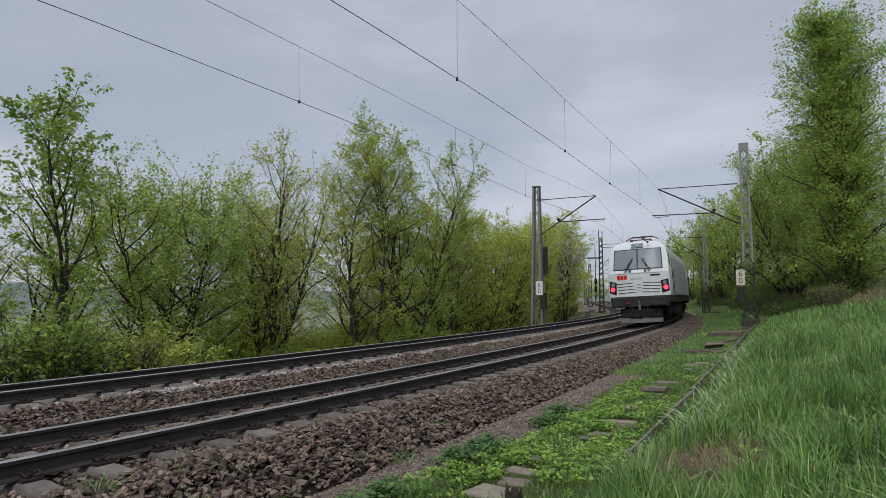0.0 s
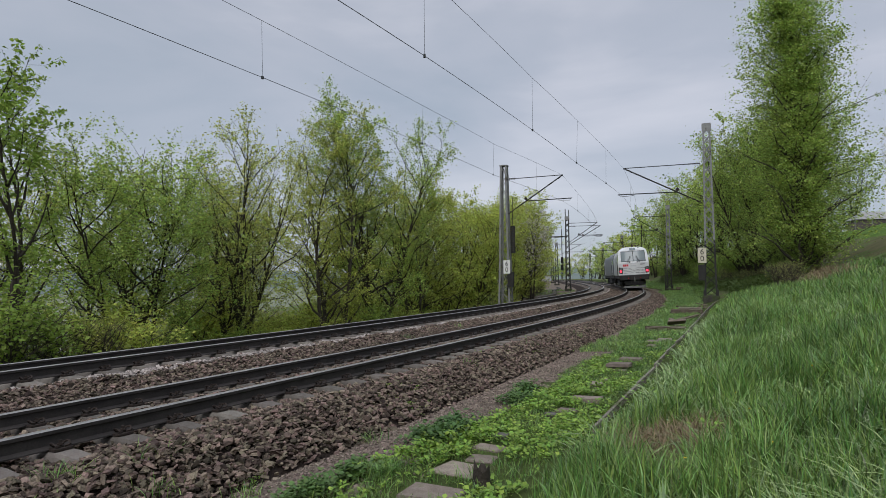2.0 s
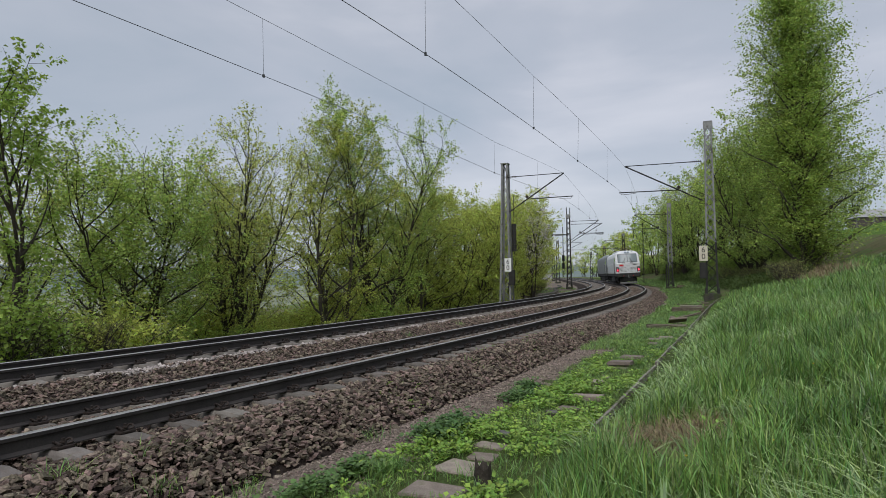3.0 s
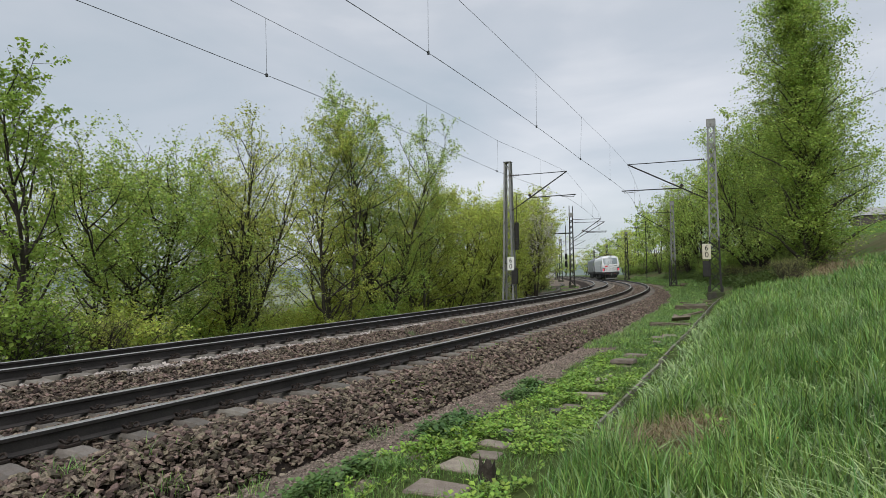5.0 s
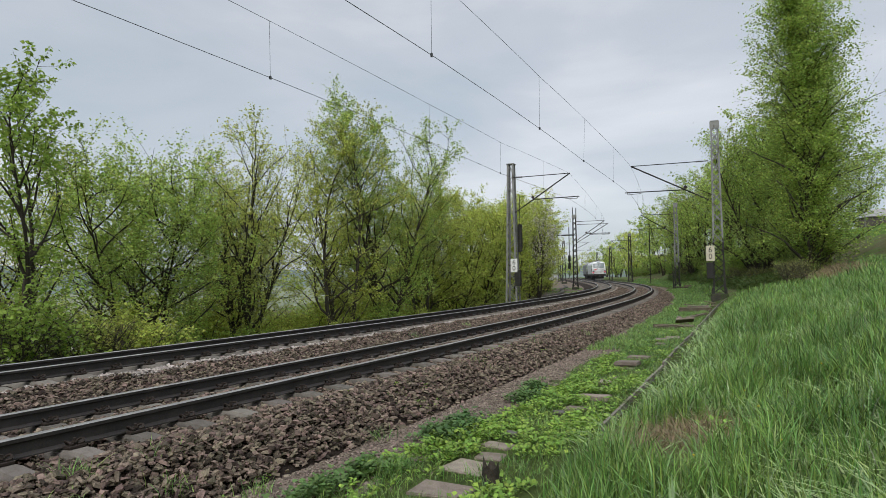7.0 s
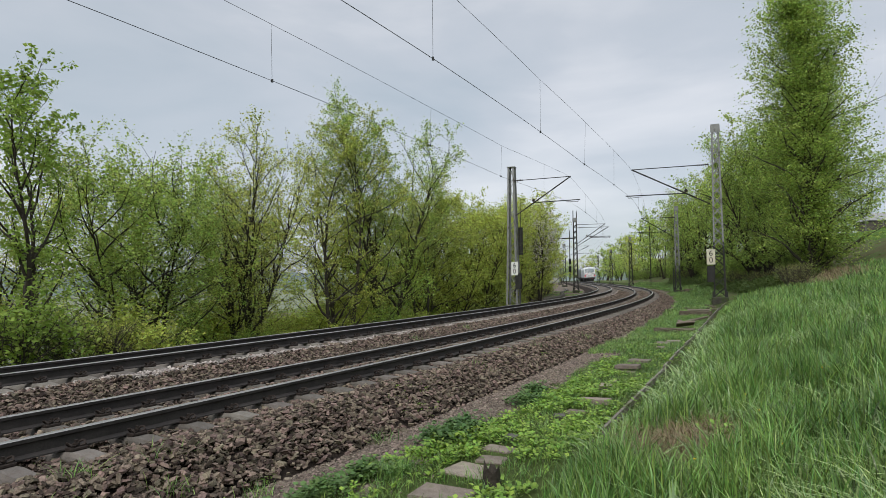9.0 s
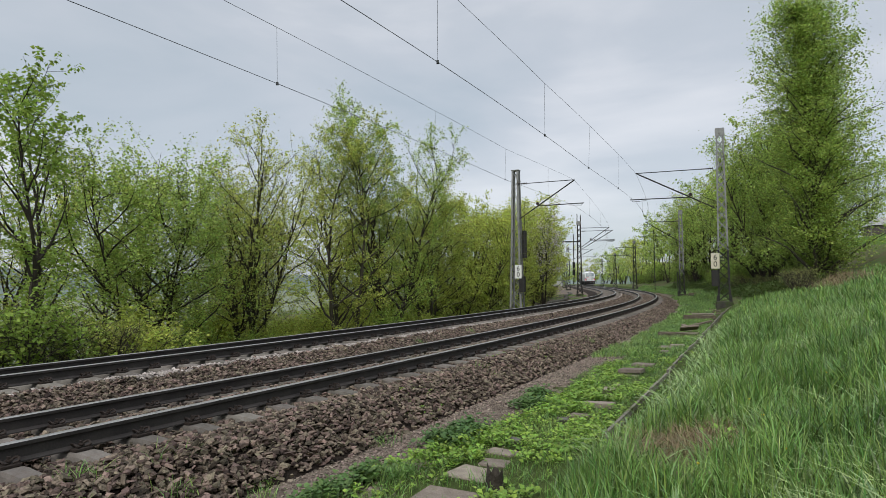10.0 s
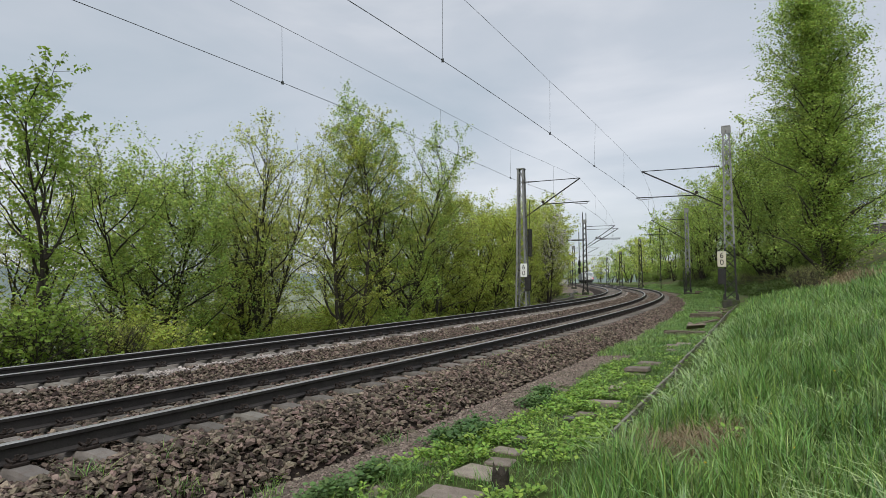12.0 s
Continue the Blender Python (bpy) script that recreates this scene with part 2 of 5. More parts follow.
def letters(name, text, height, material, parent, m):
    """Writing as a thin mesh, its middle at m, upright in the local x-z plane, facing -y."""
    cu = bpy.data.curves.new(name, "FONT")
    cu.body, cu.size, cu.extrude, cu.align_x, cu.align_y = text, height / 0.70, 0.002, "CENTER", "CENTER"
    tmp = bpy.data.objects.new("tmp", cu)
    me = bpy.data.meshes.new_from_object(tmp)
    bpy.data.objects.remove(tmp)
    me.transform(m @ Matrix.Rotation(radians(90), 4, "X"))
    return part(name, me, material, parent)


# ------------------------------------------------------------------ the line: s metres along the near track, d metres to its right
KNOT = [0, 15, 40, 70, 110, 150, 200, 230, 300]
CURV = [0.003514, 0.002870, 0.004522, 0.003104, 0.000365, -0.000111, 0.000284, 0.0008, 0.0016]
DS = 0.25
S = np.arange(-160, 520, DS)
TH = np.cumsum(np.interp(S, KNOT, CURV)) * DS
TH += 1.08047 - np.interp(0, S, TH)
CX, CY = np.cumsum(np.cos(TH)) * DS, np.cumsum(np.sin(TH)) * DS
CX += -1.6517 - np.interp(0, S, CX)
CY += 10.6696 - np.interp(0, S, CY)
CZ = 0.004962 * np.clip(S, -60, 205)
CANT, CANT_FAR, GAP, LIFT_FAR = 0.0483, 0.0553, 3.807, 0.289
HALF = 0.7525


def at(s, d, h):
    """World places for arrays of s, d and height over the line's rail level."""
    s, d, h = np.broadcast_arrays(np.asarray(s, float), np.asarray(d, float), np.asarray(h, float))
    th = np.interp(s, S, TH)
    return np.stack([np.interp(s, S, CX) + d * np.sin(th), np.interp(s, S, CY) - d * np.cos(th), np.interp(s, S, CZ) + h], -1)


def spot(s, d, h=0.0, turn=0.0, roll=0.0):
    """A pose at (s, d, h): local y along the line, x to its right."""
    p, th = at(s, d, h), float(np.interp(s, S, TH))
    return Matrix.Translation(p) @ Matrix.Rotation(th - math.pi / 2 + radians(turn), 4, "Z") @ Matrix.Rotation(-roll, 4, "Y")


def fuzz(x, y, f, seed=0.0):
    """Smooth uneven values in about -1..1, for arrays."""
    v = np.zeros(np.broadcast(x, y).shape)
    rng = np.random.RandomState(int(seed * 10) + 7)
    for k in range(5):
        a, ph = rng.uniform(0, 2 * math.pi, 2)
        q = f * (1.0 + 0.7 * k)
        v = v + np.sin(q * (np.cos(a) * x + np.sin(a) * y) + ph + 1.3 * np.sin(0.6 * q * (np.sin(a) * x - np.cos(a) * y) + ph * 2)) / (1.5 + 0.6 * k)
    return v / 1.6


BED_D = [-6.9, -6.2, -5.5, -5.15, -2.45, -2.2, -1.75, -1.35, 1.35, 1.75, 2.25, 2.5]
BED_H = [-0.75, -0.48, -0.23, -0.205, -0.055, -0.14, -0.27, -0.275, -0.145, -0.19, -0.44, -0.56]


def bed(s, d):
    return np.interp(d, BED_D, BED_H)


NEAR_D = [-200, -80, -40, -16, -10, -7.6, -6.5, -6.0, 2.1, 2.4, 3.1, 4.55, 4.7, 5.6, 6.65, 8.0, 9.4, 12, 19, 30, 60, 200]
NEAR_H = [-9, -7, -4.5, -3.2, -1.7, -0.75, -0.62, -0.7, -0.6, -0.5, -0.50, -0.47, -0.44, -0.32, -0.22, 0.22, 0.85, 2.0, 5.2, 7.0, 8.5, 12]
FAR_H = [-9, -7, -4.5, -3.2, -1.7, -0.75, -0.62, -0.7, -0.6, -0.45, -0.36, -0.30, -0.25, 0.08, 0.36, 0.68, 0.95, 2.0, 5.2, 7.0, 8.5, 12]
YARD_H = [-4, -3, -2.2, -1.0, -0.5, -0.42, -0.42, -0.6, -0.6, -0.45, -0.36, -0.30, -0.2, 0.15, 0.55, 1.2, 2.0, 3.0, 5.2, 7.0, 8.5, 12]


def ground(s, d):
    a = np.clip((s + 4) / 16, 0, 1)
    b = np.clip((s - 38) / 20, 0, 1)
    h = (1 - a) * np.interp(d, NEAR_D, NEAR_H) + a * np.interp(d, NEAR_D, FAR_H)
    h = (1 - b) * h + b * np.interp(d, NEAR_D, YARD_H)
    c = np.clip((s - 110) / 60, 0, 1)
    h = (1 - c) * h + c * np.minimum(h, 0.3)
    rough = np.clip((np.abs(d + 2) - 4.5) / 3, 0.12, 1.0)
    return h + 0.05 * rough * fuzz(s, d, 1.1) + 0.18 * np.clip((np.abs(d) - 9) / 10, 0, 1) * fuzz(s, d, 0.25, 1)


def grid_mesh(name, ss, dd, fn):
    s2, d2 = np.meshgrid(ss, dd, indexing="ij")
    v = at(s2, d2, fn(s2, d2)).reshape(-1, 3)
    n, k = len(ss), len(dd)
    i = (np.arange(n - 1)[:, None] * k + np.arange(k - 1)[None]).ravel()
    return arrays(name, v, np.stack([i, i + k, i + k + 1, i + 1], 1)[:, ::-1], True), s2, d2


# ------------------------------------------------------------------ ground
ss = np.concatenate([np.arange(-90, -14, 3.0), np.arange(-14, 24, 0.35), np.arange(24, 70, 1.0), np.arange(70, 440, 4.0)])
dd = np.concatenate([[-200, -140, -100, -75, -55], np.arange(-42, -7, 2.5), np.arange(-7, 2, 1.0), np.arange(2.1, 10, 0.3), np.arange(10, 20, 1.0), [22, 26, 30, 38, 50, 70, 100, 150, 200]])
me, s2, d2 = grid_mesh("ground", ss, dd, ground)
for k in ("soil", "gravel", "litter", "meadow", "field"):
    me.materials.append(M[k])
sm, dm = (s2[:-1, :-1] + s2[1:, 1:]) / 2, (d2[:-1, :-1] + d2[1:, 1:]) / 2
idx = np.zeros(sm.shape, np.int32)
wob = dm + 0.35 * fuzz(sm, dm, 1.7, 3)
idx[(wob < 3.15) & (dm > -8.5)] = 1
idx[(dm <= -6.6) & (sm < 40)] = 2
idx[(dm <= -8.0) & (sm >= 40)] = 2
idx[(dm <= -7.0) & (sm >= 40) & (dm > -15)] = 1
idx[(dm < -45)] = 4
idx[(dm > 12.5)] = 3
idx[(dm > 5.5) & (dm < 16) & (sm > 26)] = 2
me.polygons.foreach_set("material_index", idx.ravel())
ground_ob = tagged(part("ground", me, None), "grassy railway bank with gravel path and leaf litter", "ground", kind="structure")

# the wide plain and wooded rise that close the view
bm = bmesh.new()
bmesh.ops.create_grid(bm, x_segments=24, y_segments=24, size=3000, matrix=Matrix.Translation((0, 0, -14)))
tagged(part("plain", bm, M["field"]), "wide pale green farmland plain, haze put into its colour", "ground", kind="structure")
# the wood's green is greyed here to carry the haze of distance
M["hazed_wood"] = mat("hazed_wood", (0.13, 0.165, 0.15), (0.20, 0.235, 0.215), 0.03, 0.95, bump=0.6, fine=0.25, spec=0.02)
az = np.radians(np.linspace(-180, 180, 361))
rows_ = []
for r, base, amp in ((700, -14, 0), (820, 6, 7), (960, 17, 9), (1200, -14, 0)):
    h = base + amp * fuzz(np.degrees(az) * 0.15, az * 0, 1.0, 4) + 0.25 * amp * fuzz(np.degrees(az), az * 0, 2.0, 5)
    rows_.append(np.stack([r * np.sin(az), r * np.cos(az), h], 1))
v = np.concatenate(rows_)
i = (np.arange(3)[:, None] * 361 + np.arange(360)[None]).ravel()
tagged(part("backdrop", arrays("backdrop", v, np.stack([i, i + 1, i + 362, i + 361], 1), True), M["hazed_wood"]), "distant wooded rise, grey haze put into its colour", "hill", kind="structure")

# ------------------------------------------------------------------ ballast


def crib(d):
    """How far the stones lie below the bed's level between the sleepers."""
    e = np.minimum(np.abs(d), np.abs(d + GAP))
    return np.interp(e, [0, 0.30, 0.46, 1.1, 1.3, 1.5], [0.0, 0.0, 0.030, 0.055, 0.05, 0.0])


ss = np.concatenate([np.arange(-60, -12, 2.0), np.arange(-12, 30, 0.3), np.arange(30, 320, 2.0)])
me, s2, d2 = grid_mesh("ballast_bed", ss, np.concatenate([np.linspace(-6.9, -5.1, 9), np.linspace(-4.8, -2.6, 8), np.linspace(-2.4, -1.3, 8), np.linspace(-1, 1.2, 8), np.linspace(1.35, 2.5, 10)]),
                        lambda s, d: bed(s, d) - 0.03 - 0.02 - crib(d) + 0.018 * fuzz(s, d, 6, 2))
ballast = tagged(part("ballast_bed", me, M["ballast"]), "crushed brown stone ballast bed under two tracks, darkened as gap shade", "ballast", kind="structure")

CUBE = np.array([[-1, -1, -1], [1, -1, -1], [1, 1, -1], [-1, 1, -1], [-1, -1, 1], [1, -1, 1], [1, 1, 1], [-1, 1, 1]]) * 0.5
CUBE_F = np.array([[0, 3, 2, 1], [4, 5, 6, 7], [0, 1, 5, 4], [1, 2, 6, 5], [2, 3, 7, 6], [3, 0, 4, 7]])


def stones(s, d, h, size, rng):
    """Flattish angular shards, most of them lying on a broad side."""
    n = len(s)
    v = np.repeat(CUBE[None], n, 0) + rng.uniform(-0.17, 0.17, (n, 8, 3))
    v[:, 4:, :2] *= rng.uniform(0.45, 0.95, (n, 1, 2))
    v = v * (size[:, None] * (np.array([1.55, 1.05, 0.50]) * rng.uniform(0.65, 1.35, (n, 3))))[:, None, :]
    nz = np.concatenate([rng.normal(size=(n, 2)) * 0.55, np.ones((n, 1))], 1)
    nz /= np.linalg.norm(nz, axis=1)[:, None]
    a = rng.uniform(0, 2 * math.pi, n)
    ux = np.stack([np.cos(a), np.sin(a), np.zeros(n)], 1)
    ux -= nz * (ux * nz).sum(1)[:, None]
    ux /= np.linalg.norm(ux, axis=1)[:, None]
    R = np.stack([ux, np.cross(nz, ux), nz], 2)
    v = np.einsum("nij,nkj->nki", R, v) + at(s, d, h)[:, None, :]
    return v.reshape(-1, 3), (np.arange(n)[:, None, None] * 8 + CUBE_F[None]).reshape(-1, 4)


def in_sleeper(s, d):
    """True where a sleeper or a rail leaves no room for stones."""
    near = (np.abs(d) < 1.27) & (np.abs(d) > 0.38) & (np.abs((s + 5.2 + 0.3) % 0.6 - 0.3) < 0.145)
    far = (np.abs(d + GAP) < 1.15) & (np.abs(d + GAP) > 0.38) & (np.abs((s + 5.3 + 0.3) % 0.6 - 0.3) < 0.145)
    rail = np.abs(np.abs(d) - HALF) < 0.09
    rail_far = np.abs(np.abs(d + GAP) - HALF) < 0.09
    return near | far | rail | rail_far


rng = np.random.RandomState(3)
N = int(1050 * 18 * 5.25)
s, d = rng.uniform(-7.5, 10.5, N), rng.uniform(-2.75, 2.5, N)
keep = ~in_sleeper(s, d) & ~(rng.rand(N) < (d + 0.1 * fuzz(s, d, 2.0, 12) - 2.05) * 2.5)
s, d = s[keep], d[keep]
sz = 0.021 + 0.031 * rng.rand(len(s)) ** 1.4 + np.where(d > 1.3, 0.004, 0)
h = bed(s, d) + rng.uniform(-0.035, 0.034, len(s)) + 0.02 * fuzz(s, d, 3, 2) + np.where((d > 1.3) & (d < 1.9), 0.02, 0) - crib(d)
pale = (d < -2.0) & (d > -2.75) & (rng.rand(len(s)) < 0.15 + 0.8 * (fuzz(s, d, 1.1, 8) > -0.25)) & (d < -2.36 + 0.10 * fuzz(s, d, 2.5, 9))
for nm, k, lab in (("ballast_stones", ~pale, "loose crushed brown-grey ballast stones"), ("pale_ballast_stones", pale, "ballast stones dusted pale beside the far rail")):
    v, f = stones(s[k], d[k], h[k], sz[k], rng)
    tagged(part(nm, arrays(nm, v, f), M["stone_pale" if "pale" in nm else "stone"]), lab, "ballast", kind="stuff")
# farther along: sparser and a little coarser
N = 46000
s = 10.5 + 55 * rng.rand(N) ** 1.5
d = rng.uniform(-2.75, 2.45, N)
keep = ~in_sleeper(s, d) | (s > 45)
s, d = s[keep], d[keep]
pale = (d < -2.36) & (rng.rand(len(s)) < 0.7)
h = bed(s, d) + rng.uniform(-0.03, 0.015, len(s)) - crib(d)
sz = rng.uniform(0.034, 0.060, len(s))
for nm, k, lab in (("ballast_stones", ~pale, "loose crushed brown-grey ballast stones"), ("pale_ballast_stones", pale, "ballast stones dusted pale beside the far rail")):
    v, f = stones(s[k], d[k], h[k], sz[k], rng)
    tagged(part(nm, arrays(nm, v, f), M["stone_pale" if "pale" in nm else "stone"]), lab, "ballast", kind="stuff")
# small grit on the path
N = 24000
s, d = rng.uniform(-7.5, 12, N), 2.6 + 0.32 * rng.normal(size=N)
k = d > 1.9
s, d = s[k], d[k]
v, f = stones(s, d, ground(s, d) + 0.004, 0.008 + 0.020 * rng.rand(len(s)) ** 1.6, rng)
tagged(part("path_grit", arrays("path_grit", v, f), M["grit"]), "small grit on the trodden path", "gravel", kind="stuff")

# ------------------------------------------------------------------ tracks
PROFILE = [(-0.036, -0.008), (-0.026, 0.0), (0.026, 0.0), (0.036, -0.008), (0.034, -0.040), (0.009, -0.052), (0.009, -0.142), (0.075, -0.160), (0.075, -0.172),
           (-0.075, -0.172), (-0.075, -0.160), (-0.009, -0.142), (-0.009, -0.052), (-0.034, -0.040)]
RAIL_S = np.concatenate([np.arange(-60, -14, 3.0), np.arange(-14, 120, 0.8), np.arange(120, 330, 2.5)])


def rail(parent, d0, h0):
    k, n = len(PROFILE), len(RAIL_S)
    px, pz = np.array(PROFILE).T
    v = at(RAIL_S[:, None], d0 + px[None], h0 + pz[None]).reshape(-1, 3)
    f, mi = [], []
    for j in range(n - 1):
        for q in range(k):
            f.append((j * k + q, j * k + (q + 1) % k, (j + 1) * k + (q + 1) % k, (j + 1) * k + q))
            mi.append(1 if q in (0, 1, 2) else 0)
    me = arrays("rail", v, f)
    me.materials.append(M["rail_side"])
    me.materials.append(M["rail_top"])
    me.polygons.foreach_set("material_index", np.array(mi, np.int32))
    return part("rail", me, None, parent, "dark rusty steel rail with a bright running band")


def sleeper_mesh():
    """Pre-stressed concrete sleeper, lower in the middle, sloping sides."""
    bm = bmesh.new()
    xs = [-1.30, -1.26, -1.0, -0.5, -0.35, 0.35, 0.5, 1.0, 1.26, 1.30]
    zt = [-0.28, -0.225, -0.19, -0.186, -0.232, -0.232, -0.186, -0.19, -0.225, -0.28]
    wt = [0.10, 0.085, 0.085, 0.085, 0.10, 0.10, 0.085, 0.085, 0.085, 0.10]
    rings = []
    for x, z, w in zip(xs, zt, wt):
        rings.append([bm.verts.new(p) for p in ((x, -0.15, -0.37), (x, -w - 0.02, z - 0.03), (x, -w, z), (x, w, z), (x, w + 0.02, z - 0.03), (x, 0.15, -0.37))])
    for a, b in zip(rings, rings[1:]):
        for q in range(6):
            bm.faces.new((a[q], a[(q + 1) % 6], b[(q + 1) % 6], b[q]))
    bm.faces.new(rings[0])
    bm.faces.new(rings[-1][::-1])
    bmesh.ops.recalc_face_normals(bm, faces=bm.faces)
    me = bpy.data.meshes.new("sleeper")
    bm.to_mesh(me)
    bm.free()
    return me


def clip_mesh(side):
    """Tension clamp with its guide plate and bolt, beside one rail foot."""
    bm = bmesh.new()
    box(bm, 0.035 * side, 0, -0.172, 0.10, 0.16, 0.03, bevel=0.006)
    for y in (-0.055, 0.055):
        pts = [(-0.03 * side, y * 0.5, -0.150), (-0.005 * side, y * 1.25, -0.118), (0.04 * side, y * 1.35, -0.112), (0.075 * side, y * 1.1, -0.140), (0.055 * side, y * 0.4, -0.150)]
        for a, b in zip(pts, pts[1:]):
            rod(bm, a, b, 0.011, seg=5)
    rod(bm, (0.03 * side, 0, -0.17), (0.03 * side, 0, -0.095), 0.017, seg=6)
    rod(bm, (0.03 * side, 0, -0.135), (0.03 * side, 0, -0.122), 0.030, seg=8)
    me = bpy.data.meshes.new("clip")
    bm.to_mesh(me)
    bm.free()
    return me


SLEEPER, CLIP_R, CLIP_L = sleeper_mesh(), clip_mesh(1), clip_mesh(-1)


def track(d0, h0, cant, first, count, clips, label):
    t = thing("railway_track", label, "railway track", "double-track line", "structure")
    for sgn in (-1, 1):
        rail(t, d0 + sgn * HALF, h0 + sgn * HALF * cant)
    far_v, far_f = [], []
    base = np.array([v.co[:] for v in SLEEPER.vertices])
    quads = [tuple(p.vertices) for p in SLEEPER.polygons if len(p.vertices) == 4]
    for n in range(count):
        s0 = first + 0.6 * n
        m = spot(s0, d0, h0, roll=math.atan(cant))
        if n < 230:
            o = part("sleeper", SLEEPER, M["sleeper"], t)
            o.matrix_basis = m
            if n < clips:
                for sgn in (-1, 1):
                    for e, me in ((-1, CLIP_L), (1, CLIP_R)):
                        c = part("rail_clip", me, M["clip"], o)
                        c.matrix_basis = Matrix.Translation((sgn * HALF + e * 0.075, 0, 0))
        else:
            w = base @ np.array(m.to_3x3()).T + np.array(m.translation)
            far_f += [tuple(i + len(far_v) for i in q) for q in quads]
            far_v += w.tolist()
    if far_v:
        tagged(part("sleepers", arrays("sleepers", far_v, far_f), M["sleeper"], t), kind="stuff")
    return t


track(0, 0, CANT, -11.8, 420, 110, "near curved track, steel rails on concrete sleepers")
track(-GAP, LIFT_FAR - CANT_FAR * GAP, CANT_FAR, -11.9, 420, 110, "far curved track, steel rails on concrete sleepers")

# ------------------------------------------------------------------ trees


def tubes(lines, sides=5):
    """Tapered tubes round polylines [(points, radii)]."""
    V, F, off = [], [], 0
    ang = np.linspace(0, 2 * math.pi, sides, endpoint=False)
    for pts, rad in lines:
        pts = np.asarray(pts)
        t = np.gradient(pts, axis=0)
        t /= np.linalg.norm(t, axis=1)[:, None] + 1e-9
        ref = np.where(np.abs(t[:, 2:3]) > 0.9, [[1.0, 0, 0]], [[0, 0, 1.0]])
        a = np.cross(t, ref)
        a /= np.linalg.norm(a, axis=1)[:, None] + 1e-9
        b = np.cross(t, a)
        ring = pts[:, None] + np.asarray(rad)[:, None, None] * (np.cos(ang)[None, :, None] * a[:, None] + np.sin(ang)[None, :, None] * b[:, None])
        n = len(pts)
        V.append(ring.reshape(-1, 3))
        i = (np.arange(n - 1)[:, None] * sides + np.arange(sides)[None])
        j = (np.arange(n - 1)[:, None] * sides + (np.arange(sides)[None] + 1) % sides)
        F.append(np.stack([i, j, j + sides, i + sides], -1).reshape(-1, 4) + off)
        off += n * sides
    return np.concatenate(V), np.concatenate(F)


def leaves(c, size, rng, droop=0.2):
    """Folded lozenge leaves at the points c, their upper sides turned more or less to the sky."""
    n = len(c)
    nz = np.concatenate([rng.normal(size=(n, 2)) * 0.7, np.ones((n, 1))], 1)
    nz /= np.linalg.norm(nz, axis=1)[:, None]
    a = rng.uniform(0, 2 * math.pi, n)
    uy = np.stack([np.cos(a), np.sin(a), np.zeros(n)], 1)
    uy -= nz * (uy * nz).sum(1)[:, None]
    uy /= np.linalg.norm(uy, axis=1)[:, None]
    R = np.stack([np.cross(uy, nz), uy, nz], 2)
    base = np.array([[0, 0, 0], [0.36, 0.45, 0.10], [0, 1, 0], [-0.36, 0.45, 0.10]])
    v = np.einsum("nij,kj->nki", R, base) * (size * rng.uniform(0.55, 1.3, n))[:, None, None]
    v[:, :, 2] -= droop * size * np.array([0, 0.3, 1, 0.3])
    return (v + c[:, None]).reshape(-1, 3), np.arange(n * 4).reshape(n, 4)


def line(p, d, length, n, wander, up, rng):
    pts = [np.array(p, float)]
    d = np.array(d, float)
    for _ in range(n):
        d = d + rng.normal(size=3) * wander + np.array([0, 0, up])
        d /= np.linalg.norm(d)
        pts.append(pts[-1] + d * length / n)
    return np.array(pts), d


